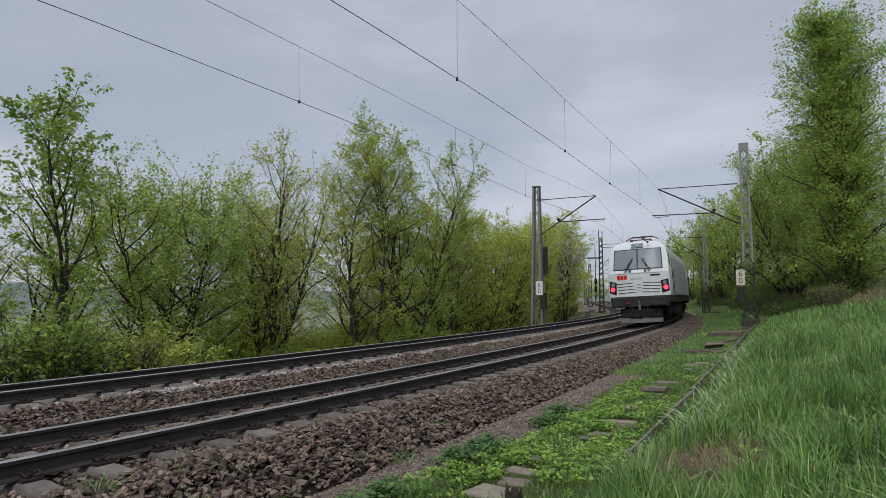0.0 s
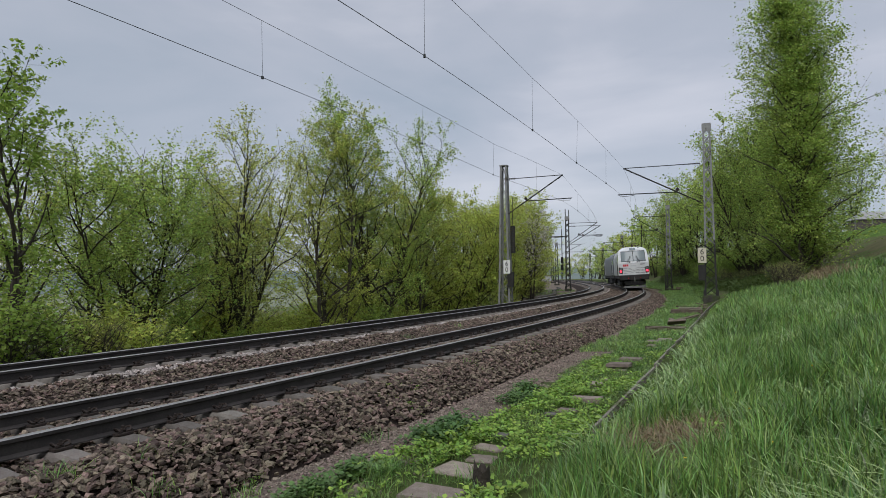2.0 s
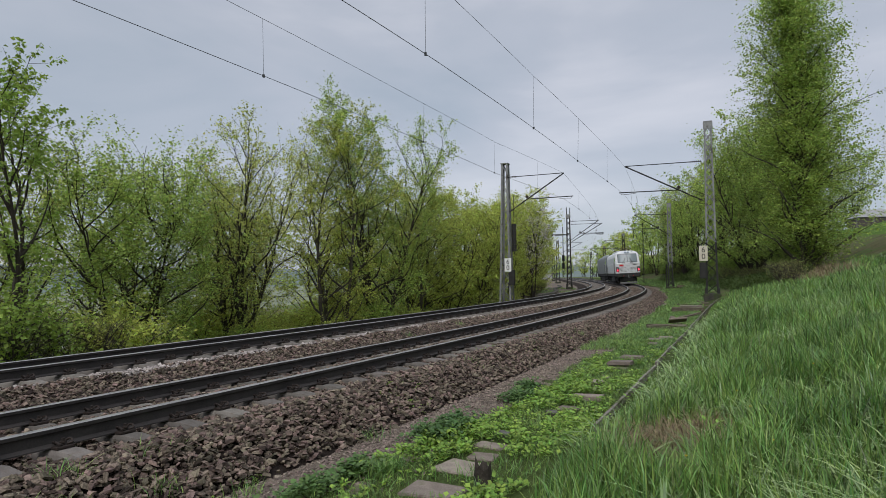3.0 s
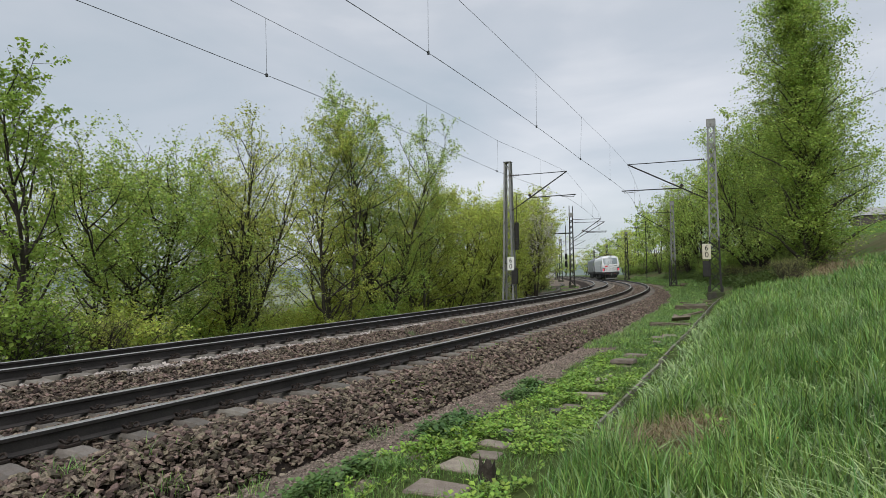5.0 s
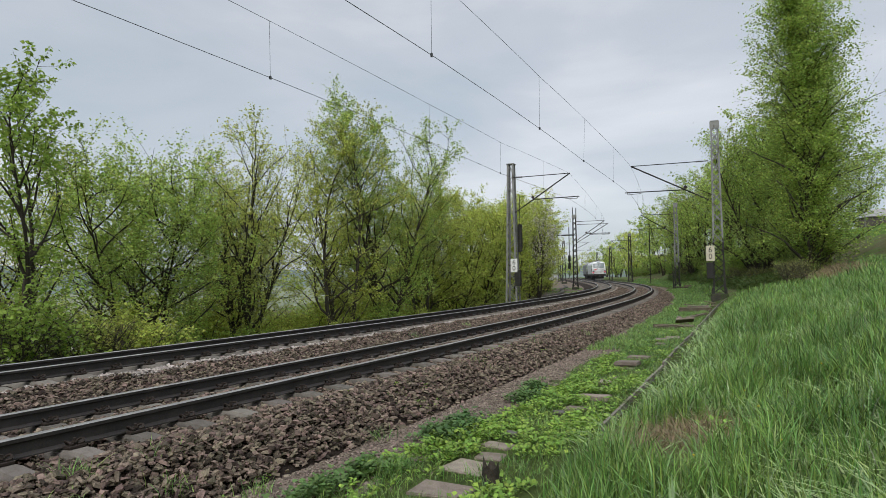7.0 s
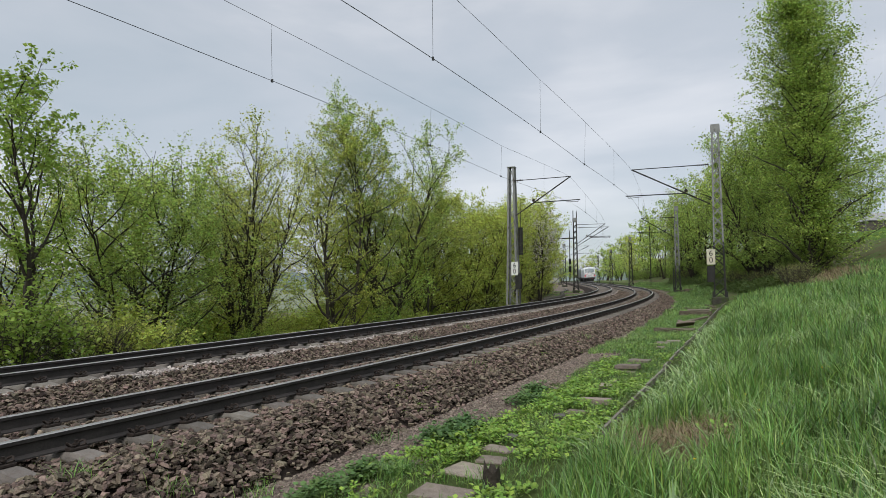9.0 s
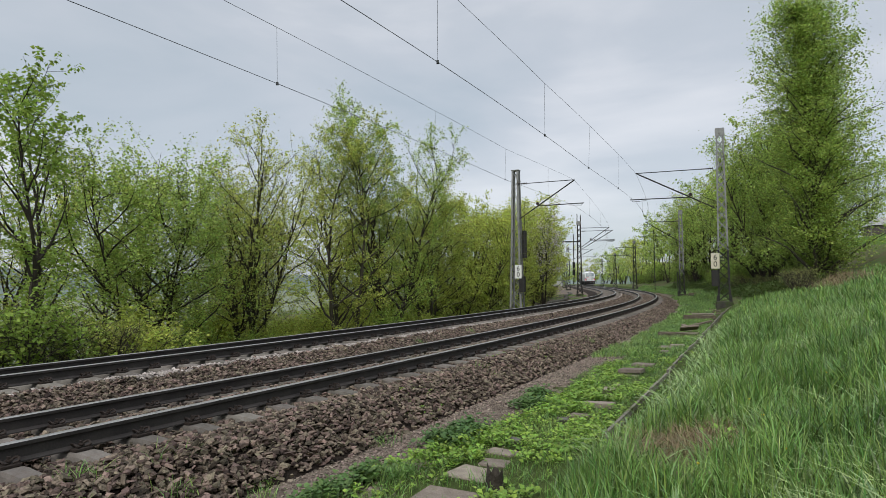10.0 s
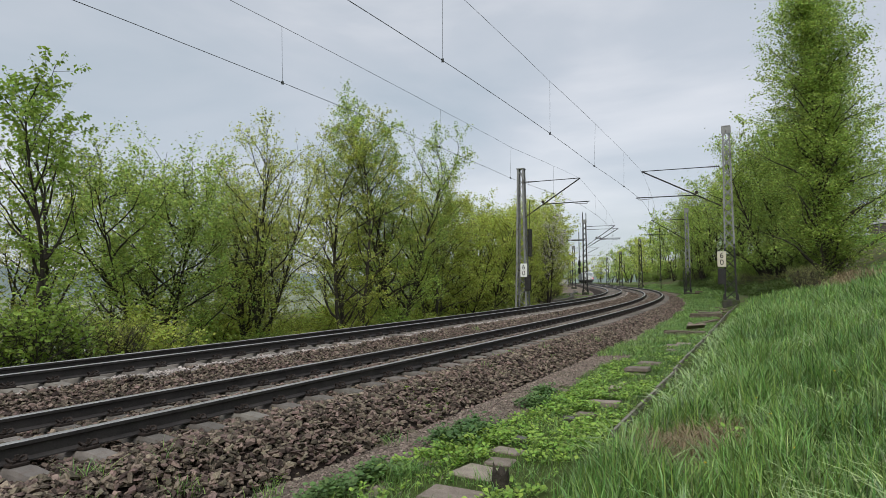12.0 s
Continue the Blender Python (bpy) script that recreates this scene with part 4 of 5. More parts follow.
        part("crease", on_face(e, strip(-1.2, 2.37, 1.2, 2.37, 0.022, 8), 0.012), M["side_grey"], body)
        part("upper_lamp", on_face(e, [(-0.3, 3.61), (0.3, 3.61), (0.28, 3.82), (-0.28, 3.82)], 0.05, 0.06), M["lamp_panel"], body, "grey upper lamp panel")
        part("upper_lens", rod(bmesh.new(), (0, e * (LEN - nose(0, 3.71)), 3.71), (0, e * (LEN - nose(0, 3.71) + 0.08), 3.72), 0.075, 0.07, 14), M["side_grey"], body)
        for x0 in (-1.02, -0.85, -0.68):
            part("logo_bar", on_face(e, strip(e * -x0 if e > 0 else x0, 2.20, (e * -x0 if e > 0 else x0) + 0.15, 2.20, 0.19, 1), 0.012), M["red"], body, "red logo shape")
        part("name_bar", on_face(e, strip(-0.32, 2.13, 0.22, 2.13, 0.07, 2), 0.012), M["side_grey"], body)
        part("number_bar", on_face(e, strip(0.60, 2.25, 1.05, 2.25, 0.07, 2), 0.012), M["screen_band"], body)
        # buffer beam, hook and plough
        part("buffer_beam", boxed(0, e * 9.02, 1.06, 2.78, 0.30, 0.52, bevel=0.03), M["under"], t)
        part("apron", boxed(0, e * 8.90, 0.62, 2.0, 0.22, 0.46, bevel=0.03), M["black"], t)
        part("hook", box(box(bmesh.new(), 0, e * 9.28, 1.04, 0.07, 0.30, 0.16, bevel=0.015), 0, e * 9.36, 0.82, 0.10, 0.05, 0.34, bevel=0.015), M["plough"], t, "steel coupling hook and link")
        bm = bmesh.new()
        for sg in (-1, 1):
            v = [bm.verts.new(p) for p in ((0, e * 9.24, 0.33), (sg * 1.04, e * 9.0, 0.35), (sg * 1.02, e * 9.06, 0.15), (0, e * 9.32, 0.13))]
            w = [bm.verts.new(q.co - Vector((0, e * 0.03, 0))) for q in v]
            bm.faces.new(v)
            bm.faces.new(w[::-1])
            for i in range(4):
                bm.faces.new((v[i], v[(i + 1) % 4], w[(i + 1) % 4], w[i]))
        bmesh.ops.recalc_face_normals(bm, faces=bm.faces)
        part("plough", bm, M["plough"], t, "grey snow plough blade")
    part("underframe", boxed(0, 0, 1.12, 2.86, 17.7, 0.36, bevel=0.04), M["under"], t, "dark grimy underframe")
    part("transformer", boxed(0, 0, 0.66, 2.5, 5.2, 0.62, bevel=0.08), M["under"], t)
    wheels = []
    for e in (-1, 1):
        yb = e * 4.75
        for sg in (-1, 1):
            bm = boxed(sg * 1.06, yb, 0.72, 0.16, 4.1, 0.28, bevel=0.03)
            for yy in (-1.5, 1.5):
                box(bm, sg * 1.12, yb + yy, 0.62, 0.24, 0.42, 0.42, bevel=0.05)
                rod(bm, (sg * 1.12, yb + yy * 0.55, 0.55), (sg * 1.12, yb + yy * 0.55, 1.0), 0.11, seg=10)
            part("bogie_frame", bm, M["under"], t)
            part("sand_pipe", rod(bmesh.new(), (sg * 0.80, yb + e * 2.35, 0.85), (sg * 0.76, yb + e * 2.15, 0.16), 0.025), M["under"], t)
        for yy in (-1.5, 1.5):
            bm = rod(bmesh.new(), (-0.80, 0, 0), (0.80, 0, 0), 0.09, seg=12)
            for sg in (-1, 1):
                rod(bm, (sg * 0.68, 0, 0), (sg * 0.80, 0, 0), 0.625, seg=36)
                rod(bm, (sg * 0.80, 0, 0), (sg * 0.83, 0, 0), 0.30, 0.22, seg=16)
                for k in range(4):
                    a = k * math.pi / 2
                    box(bm, sg * 0.815, 0.42 * math.cos(a), 0.42 * math.sin(a), 0.03, 0.09, 0.09)
            w = part("wheelset", bm, M["wheel"], t, "steel wheel pair on its axle")
            w.matrix_basis = pose(0, yb + yy, 0.625)
            wheels.append(w)
    # roof gear
    part("roof_box", boxed(0, 0, 3.98, 1.7, 8.0, 0.20, bevel=0.05), M["side_grey"], t)
    for e in (-1, 1):
        p = part("pantograph", bmesh.new(), M["panto"], t, "folded roof pantograph")
        bm = bmesh.new()
        for sg in (-1, 1):
            bar(bm, (sg * 0.5, e * 6.9, 4.12), (sg * 0.5, e * 5.3, 4.12), 0.06)
            rod(bm, (sg * 0.5, e * 6.7, 3.9), (sg * 0.5, e * 6.7, 4.12), 0.06)
            rod(bm, (sg * 0.5, e * 5.5, 3.9), (sg * 0.5, e * 5.5, 4.12), 0.06)
        bar(bm, (-0.5, e * 6.9, 4.12), (0.5, e * 6.9, 4.12), 0.05)
        top = 5.62 if (raised and e > 0) else 4.36
        if top > 5:
            rod(bm, (0, e * 5.5, 4.14), (0, e * 7.0, 4.9), 0.05)
            rod(bm, (0, e * 7.0, 4.9), (0, e * 5.9, 5.58), 0.03)
        else:
            rod(bm, (0.1, e * 5.4, 4.2), (0.1, e * 7.1, 4.28), 0.05)
            rod(bm, (-0.3, e * 7.1, 4.28), (-0.15, e * 5.9, 4.33), 0.03)
            rod(bm, (0.3, e * 7.1, 4.28), (0.15, e * 5.9, 4.33), 0.03)
        for dy in (-0.15, 0.15):
            bar(bm, (-0.55, e * 5.9 + dy, top), (0.55, e * 5.9 + dy, top), 0.04)
            for sg in (-1, 1):
                bar(bm, (sg * 0.55, e * 5.9 + dy, top), (sg * 0.88, e * 5.9 + dy, top - 0.16), 0.03)
        bm.to_mesh(p.data)
        bm.free()
        for y in (3.6, 2.6):
            part("roof_insulator", rod(bmesh.new(), (0.3, e * y, 4.0), (0.3, e * y, 4.32), 0.08, 0.06, 10), M["insul"], t)
        part("horn", rod(bmesh.new(), (0.55, e * 8.35, 3.86), (0.55, e * 8.75, 3.82), 0.03, 0.06, 8), M["under"], t)
    # the cab stands taller than the plain outline above
    for o in (body, *body.children_recursive):
        o.data.transform(Matrix.Translation((0, 0, 0.05)) @ Matrix.Diagonal((1, 1, 1.075, 1)))
    for o in t.children:
        if o.name.split(".")[0] in ("roof_box", "pantograph", "roof_insulator", "horn"):
            o.data.transform(Matrix.Translation((0, 0, 0.34)))
        elif o.name.split(".")[0] in ("buffer_beam", "buffer", "underframe", "hook", "hose_cock"):
            o.data.transform(Matrix.Translation((0, 0, 0.12)))
    return t, wheels


LOCO_A = locomotive("white electric locomotive, red tail lamps lit, running away", M["side_grey"], True, False)
LOCO_B = locomotive("grey electric locomotive coupled ahead of the white one", M["grey2"], False, True, "grey2")
REAR, SPEED = 22.65, 16.26


def ride(s):
    """Pose of a locomotive whose middle is at s, on the canted near track."""
    a, b = Vector(at(s - 4.75, 0, 0)), Vector(at(s + 4.75, 0, 0))
    d = (b - a).normalized()
    q = Matrix.Rotation(math.atan2(d.y, d.x) - math.pi / 2, 4, "Z") @ Matrix.Rotation(math.asin(d.z), 4, "X") @ Matrix.Rotation(-math.atan(CANT), 4, "Y")
    return Matrix.Translation((a + b) / 2) @ q


def motions():
    times = [k * 0.25 for k in range(49)]
    for (t, wheels), lead in ((LOCO_A, 9.49), (LOCO_B, 9.49 + 18.98)):
        walk(t, [(k, ride(REAR + SPEED * k + lead)) for k in times])
        for w in wheels:
            y = w.matrix_basis.translation.y
            step = [k * 0.1 for k in range(121)]
            walk(w, [(k, Matrix.Translation((0, y, 0.625)) @ Matrix.Rotation(-(SPEED * k) / 0.625, 4, "X")) for k in step])

# ------------------------------------------------------------------ masts and overhead line


def mast(label, s, d, height, wb, wt, foot, dark_to, sign=None, cabinet=False, panels=14, flat=1.0, cross=True):
    """Square lattice mast on a concrete footing, local x across the line; the lower part up to dark_to is painted dark."""
    g = float(ground(np.array(s), np.array(d)))
    t = thing("lattice_mast", label, "catenary mast", "masts along the line", m=spot(s, d, g))
    part("footing", boxed(0, 0, foot / 2 - 0.2, wb * 1.35, wb * 1.35, foot + 0.4, bevel=0.04), M["footing"], t, "dark mossy concrete footing")

    def w(z):
        return wb + (wt - wb) * min(1, z / height) ** 0.8

    zs = [height * k / panels for k in range(panels + 1)]
    for sx in (-1, 1):
        for sy in (-1, 1):
            for lo, hi, k in ((0, dark_to, "mast_dark"), (dark_to, height, "mast")):
                if hi - lo < 0.1:
                    continue
                bm = bmesh.new()
                rings = []
                for q in range(6):
                    a = lo + (hi - lo) * q / 5
                    x, y = sx * w(a) / 2, sy * w(a) / 2 * flat
                    c, e = (0.12 if d < -5 else 0.08), 0.014
                    rings.append([bm.verts.new((x - sx * i, y - sy * j, foot + a)) for i, j in ((0, 0), (c, 0), (c, e), (e, e), (e, c), (0, c))])
                for u, v in zip(rings, rings[1:]):
                    for i in range(6):
                        bm.faces.new((u[i], u[(i + 1) % 6], v[(i + 1) % 6], v[i]))
                bmesh.ops.recalc_face_normals(bm, faces=bm.faces)
                part("leg", bm, M[k], t)
    for k in range(panels):
        a, b = zs[k], zs[k + 1]
        mt = M["mast_dark"] if b <= dark_to + 0.1 else M["mast"]
        wa, wb_ = w(a) / 2, w(b) / 2
        for sg in ((-1, 1) if cross else ((1,) if k % 2 else (-1,))):
            part("brace", bar(bmesh.new(), (-sg * wa, -wa * flat, foot + a), (sg * wb_, -wb_ * flat, foot + b), 0.012, 0.055 if d < -5 else 0.040), mt, t)
            part("brace", bar(bmesh.new(), (-sg * wa, wa * flat, foot + a), (sg * wb_, wb_ * flat, foot + b), 0.012, 0.055 if d < -5 else 0.040), mt, t)
        sg = 1 if k % 2 else -1
        for sx in (-1, 1):
            part("brace", bar(bmesh.new(), (sx * wa, -sg * wa * flat, foot + a), (sx * wb_, sg * wb_ * flat, foot + b), 0.012, 0.055 if d < -5 else 0.040), mt, t)
    part("cap", boxed(0, 0, foot + height + 0.02, wt * 1.15, wt * 1.15 * flat, 0.05), M["mast"], t)
    if dark_to > 0:
        for sx in (-1, 1):
            part("gusset", boxed(sx * wb * 0.52, 0, foot + 0.16, 0.10, wb * 1.1, 0.34), M["mast_dark"], t)
        part("head_plate", boxed(0, -wt * 0.55, foot + height - 0.22, wt * 1.25, 0.03, 0.40), M["mast"], t)
    if sign:
        z, sx, mt = sign
        p = part("sign", boxed(sx, -wb * 0.5 - 0.12, z, 0.44, 0.02, 0.86, bevel=0.008), M[mt], t, "upright sign with two black digits")
        part("sign_bracket", boxed(sx * 0.5, -wb * 0.5 - 0.06, z, 0.5, 0.09, 0.06), M["mast_dark"], t)
        letters("digit", "6", 0.30, M["black"], p, Matrix.Translation((sx, -wb * 0.5 - 0.132, z + 0.19)))
        letters("digit", "0", 0.30, M["black"], p, Matrix.Translation((sx, -wb * 0.5 - 0.132, z - 0.19)))
    if cabinet:
        cx, cz, ch = cabinet
        part("switch_box", boxed(cx, -wb * 0.45, cz, 0.36, 0.30, ch, bevel=0.015), M["mast_dark"], t, "dark metal switch box")
    return t


def insulator(bm, a, b, r=0.075, n=6):
    a, b = Vector(a), Vector(b)
    rod(bm, a, b, 0.025)
    for k in range(n):
        c = a + (b - a) * ((k + 0.5) / n)
        e = (b - a).normalized() * 0.018
        rod(bm, c - e, c + e, r, r * 0.6, 10)
    return bm


def bracket(label, s, d_mast, d_tip, z_tip, z_foot, z_reg, d_reg, tube="mast_dark"):
    """Swivelling bracket from the mast to the carrying wire, with its steady arm."""
    t = thing("cantilever_bracket", label, "bracket", "brackets along the line")
    sg = 1 if d_mast > d_tip else -1
    P3 = lambda d, h: tuple(at(s, d, h))
    dm = d_mast - sg * 0.25
    part("tie_rod", rod(bmesh.new(), P3(dm - sg * 0.65, z_tip - 0.02), P3(d_tip, z_tip), 0.025), M[tube], t)
    part("insulator", insulator(bmesh.new(), P3(dm, z_tip - 0.02), P3(dm - sg * 0.65, z_tip - 0.02)), M["insul"], t, "ribbed dark insulator")
    f = 0.75
    k = (dm - sg * f, z_foot + (z_tip - z_foot) * f / abs(dm - d_tip))
    part("strut", rod(bmesh.new(), P3(*k), P3(d_tip, z_tip), 0.04), M[tube], t)
    part("insulator", insulator(bmesh.new(), P3(dm, z_foot), P3(*k), 0.085), M["insul"], t, "ribbed dark insulator")
    x = (z_reg - z_foot) / (z_tip - z_foot)
    dr = dm + (d_tip - dm) * x
    part("registration_tube", rod(bmesh.new(), P3(dr, z_reg), P3(d_reg, z_reg + 0.03), 0.03), M[tube], t)
    part("steady_arm", rod(rod(bmesh.new(), P3(d_reg + sg * 0.1, z_reg), P3(d_reg + sg * 0.15, z_reg - 0.10), 0.015), P3(d_reg + sg * 0.15, z_reg - 0.10), P3(d_reg + sg * 0.9, z_reg - 0.06), 0.014), M[tube], t)
    for h in (0.15,):
        part("pulley", rod(bmesh.new(), P3(dr + sg * 0.02, z_reg + h), tuple(np.array(P3(dr + sg * 0.02, z_reg + h)) + [0, 0.05, 0]), 0.10, seg=14), M["insul"], t)
    return t


mast("galvanised lattice mast with dark foot and yellowed sign", 29.0, 5.03, 9.75, 0.66, 0.40, 0.32, 3.1, sign=(2.58, -0.42, "sign_old"), cabinet=(-0.46, 1.62, 0.9), panels=17)
mast("grey lattice mast with white sign beside the trees", 29.6, -7.17, 8.95, 0.80, 0.44, 0.35, 0.0, sign=(2.70, 0.24, "sign"), cabinet=(0.46, 1.9, 1.0), panels=13, cross=False)
mast("slender lattice mast farther along the curve", 61.0, 3.78, 8.9, 0.56, 0.34, 0.3, 2.6, panels=13)
mast("lattice mast with signal gear beside the yard", 66.3, -7.1, 8.6, 0.62, 0.44, 0.3, 8.6, panels=13)
mast("dark lattice mast far along the line", 113.0, 3.7, 9.0, 0.80, 0.42, 0.3, 9.0, panels=10)
mast("dark lattice mast far along the line", 150.0, 3.8, 8.2, 0.80, 0.5, 0.3, 8.2, panels=8)
mast("dark lattice mast far along the line", 190.0, 3.8, 8.2, 0.80, 0.5, 0.3, 8.2, panels=8)
mast("lattice mast behind the trees by the yard", 66.3, -12.6, 8.6, 0.6, 0.4, 0.3, 0.0, panels=10)
mast("dark lattice mast in the yard", 118.0, -8.5, 8.2, 0.80, 0.5, 0.3, 8.2, panels=8)
mast("dark lattice mast in the yard", 160.0, -8.5, 8.2, 0.80, 0.5, 0.3, 8.2, panels=8)

bracket("tubular bracket holding the near overhead wire", 28.6, 4.9, 0.45, 7.70, 5.45, 6.12, 0.1)
bracket("tubular bracket holding the far overhead wire", 29.4, -7.25, -3.3, 7.72, 5.35, 6.20, -2.75)
bracket("tubular bracket holding the near overhead wire", 60.6, 3.9, 0.2, 7.7, 5.5, 6.15, -0.2)
bracket("tubular bracket holding the far overhead wire", 66.0, -7.1, -3.6, 7.7, 5.4, 6.2, -3.0)
bracket("tubular bracket holding the far overhead wire", 66.9, -7.1, -3.2, 7.4, 5.2, 6.15, -3.0)
bracket("tubular bracket holding the near overhead wire", 112.6, 3.7, 0.2, 7.7, 5.5, 6.15, -0.2)
bracket("tubular bracket holding the near overhead wire", 149.6, 3.8, 0.2, 7.7, 5.5, 6.15, -0.2)
bracket("tubular bracket holding the far overhead wire", 118.0, -8.5, -3.6, 7.7, 5.4, 6.2, -3.0)

# cross beam with its lamps at the yard
t = thing("cross_beam", "steel cross beam between two masts over the yard", "beam")
part("beam", rod(bmesh.new(), tuple(at(66.3, -12.6, 6.1)), tuple(at(66.3, -7.1, 6.1)), 0.08), M["mast_dark"], t)
part("hanger", rod(bmesh.new(), tuple(at(66.3, -10.2, 6.1)), tuple(at(66.3, -10.2, 5.2)), 0.03), M["mast_dark"], t)
# signal head and top bracket on the yard mast
t = thing("signal_head", "dark signal heads hung on the yard mast", "signal")
for h in (2.4, 3.3):
    part("lamp_case", boxed(0, 0, 0, 0.3, 0.2, 0.7, bevel=0.03), M["black"], t).matrix_basis = spot(66.0, -7.75, h)
part("case_rail", rod(bmesh.new(), tuple(at(66.0, -7.75, 2.6)), tuple(at(66.0, -7.75, 7.0)), 0.05), M["mast_dark"], t)
t = thing("aerial_bracket", "forked bracket on top of the yard mast", "bracket")
part("upright", rod(rod(bmesh.new(), tuple(at(66.3, -7.3, 8.5)), tuple(at(66.3, -7.3, 9.4)), 0.05), tuple(at(66.3, -6.9, 8.5)), tuple(at(66.3, -6.9, 9.3)), 0.05), M["mast_dark"], t)
# weights that tension the wire at the grey mast
t = thing("tension_weights", "stack of rusty tensioning weights beside the mast", "weights")
for k in range(12):
    part("weight", rod(bmesh.new(), (0, 0, 0), (0, 0, 0.13), 0.15, seg=10), M["mast_dark"], t).matrix_basis = spot(29.9, -6.72, 2.9 + 0.15 * k)
part("rod", rod(bmesh.new(), tuple(at(29.9, -6.72, 2.7)), tuple(at(29.9, -6.72, 6.6)), 0.02), M["mast_dark"], t)


def wire(name, label, pts, r, parent=None):
    cu = bpy.data.curves.new(name, "CURVE")
    cu.dimensions, cu.bevel_depth, cu.bevel_resolution = "3D", r, 1
    sp = cu.splines.new("POLY")
    sp.points.add(len(pts) - 1)
    for q, p in zip(sp.points, pts):
        q.co = (*p, 1)
    tmp = bpy.data.objects.new("tmp", cu)
    me = bpy.data.meshes.new_from_object(tmp)
    bpy.data.objects.remove(tmp)
    return part(name, me, M["wire"], parent, label)


def overhead(label, con, mes, drops):
    """Contact wire (s, d, h), carrying wire and droppers of one track."""
    t = thing("overhead_line", label, "overhead line", "overhead lines")
    sa = np.arange(con[0][0], con[-1][0] + 0.5, 1.0)

    def curve(k):
        a = np.array(k)
        return np.interp(sa, a[:, 0], a[:, 1]), np.interp(sa, a[:, 0], a[:, 2])

    d, h = curve(con)
    wire("contact_wire", "thin dark contact wire", at(sa, d, h), 0.0068, t)
    d2_, h2 = curve(mes)
    wire("carrying_wire", "thin dark carrying wire", at(sa, d2_, h2), 0.0055, t)
    for q in drops:
        a = at(q, np.interp(q, sa, d), np.interp(q, sa, h))
        b = at(q, np.interp(q, sa, d2_), np.interp(q, sa, h2))
        wire("dropper", "", [tuple(a), tuple(b)], 0.004, t)
        part("dropper_clamp", boxed(*a, 0.05, 0.05, 0.07), M["wire"], t)
    return t


def sag(points, low):
    """Carrying wire heights between supports, hanging by low in the middle."""
    out = []
    for (s0, d0, h0), (s1, d1, h1) in zip(points, points[1:]):
        for q in np.linspace(0, 1, 9)[:-1]:
            out.append((s0 + (s1 - s0) * q, d0 + (d1 - d0) * q, h0 + (h1 - h0) * q - 4 * low * q * (1 - q)))
    return out + [points[-1]]


overhead("contact and carrying wire over the near track",
         [(-32, 0.35, 6.0), (2.5, 0.29, 6.0), (16, 0.14, 6.0), (28.6, 0.42, 6.0), (60.6, -0.1, 6.0), (86, 0.3, 6.0), (112.6, 0.0, 6.0), (149.6, 0.0, 6.0), (200, 0.0, 6.0)],
         [(-32, 0.4, 7.9), (-12, 0.33, 7.75), (2.5, 0.29, 7.75), (10, 0.22, 7.68), (18, 0.22, 7.74)] + sag([(28.6, 0.45, 7.7), (60.6, 0.2, 7.7), (86, 0.2, 7.4), (112.6, 0.2, 7.7), (149.6, 0.2, 7.7), (200, 0.1, 7.6)], 0.5),
         [-4.5, 2.5, 9.9, 16.2, 22.5, 34, 40, 46, 53, 68, 76, 84])
overhead("contact and carrying wire over the far track",
         [(-32, -3.7, 6.08), (-2.5, -3.74, 6.08), (5, -3.86, 6.08), (18, -4.05, 6.08), (29.4, -3.35, 6.08), (66, -3.9, 6.08), (118, -3.7, 6.08), (160, -3.8, 6.08), (200, -3.8, 6.08)],
         [(-32, -3.8, 7.9), (-10, -3.8, 7.5), (2, -3.85, 7.45), (10, -3.9, 7.42), (18, -4.0, 7.5)] + sag([(29.4, -3.35, 7.72), (66, -3.7, 7.7), (118, -3.7, 7.7), (160, -3.8, 7.7), (200, -3.8, 7.7)], 0.6),
         [-5, 2.1, 10.3, 17.8, 24, 36, 44, 52, 60, 76, 88])
overhead("wires over the yard tracks", [(66, -8.5, 5.9), (118, -9.5, 5.9), (199, -10, 5.9)], sag([(66.3, -9.5, 7.6), (118, -9.5, 7.6), (199, -10, 7.4)], 0.6), [76, 90, 104])

# slim signal pole at the bend
t = thing("slim_pole", "slim dark pole on the bank", "pole")
part("pole", rod(bmesh.new(), tuple(at(92, 4.2, -0.4)), tuple(at(92, 4.2, 9.6)), 0.06), M["mast_dark"], t)
part("arm", rod(bmesh.new(), tuple(at(92, 4.2, 9.0)), tuple(at(92, 2.6, 9.3)), 0.03), M["mast_dark"], t)
t = thing("marker_post", "short dark marker post in the grass", "post")
part("post", rod(bmesh.new(), tuple(at(59, 3.2, -0.5)), tuple(at(59, 3.2, 2.3)), 0.05), M["mast_dark"], t)

# ------------------------------------------------------------------ edging, slabs and old timbers beside the path
edge = thing("edging", "low weathered edging board at the foot of the bank", "edging", kind="structure")
ED = [(-1.6, 4.72, -0.40), (1.3, 4.66, -0.37), (5.4, 4.56, -0.33), (10.8, 4.60, -0.27), (16, 4.70, -0.20), (22, 4.85, -0.16), (28, 5.35, -0.06)]
for a, b in zip(ED, ED[1:]):
    n = max(1, round((b[0] - a[0]) / 2.0))
    for k in range(n):
        p, q = [np.array(a) + (np.array(b) - np.array(a)) * x for x in (k / n, (k + 0.985) / n)]
        bm = bar(bmesh.new(), at(*(p + [0, 0, rb.uniform(-0.02, 0.02)])), at(*(q + [0, 0, rb.uniform(-0.05, 0.02)])), 0.035, 0.14)
        part("board", bm, M["kerb"], edge)


SLABS = []


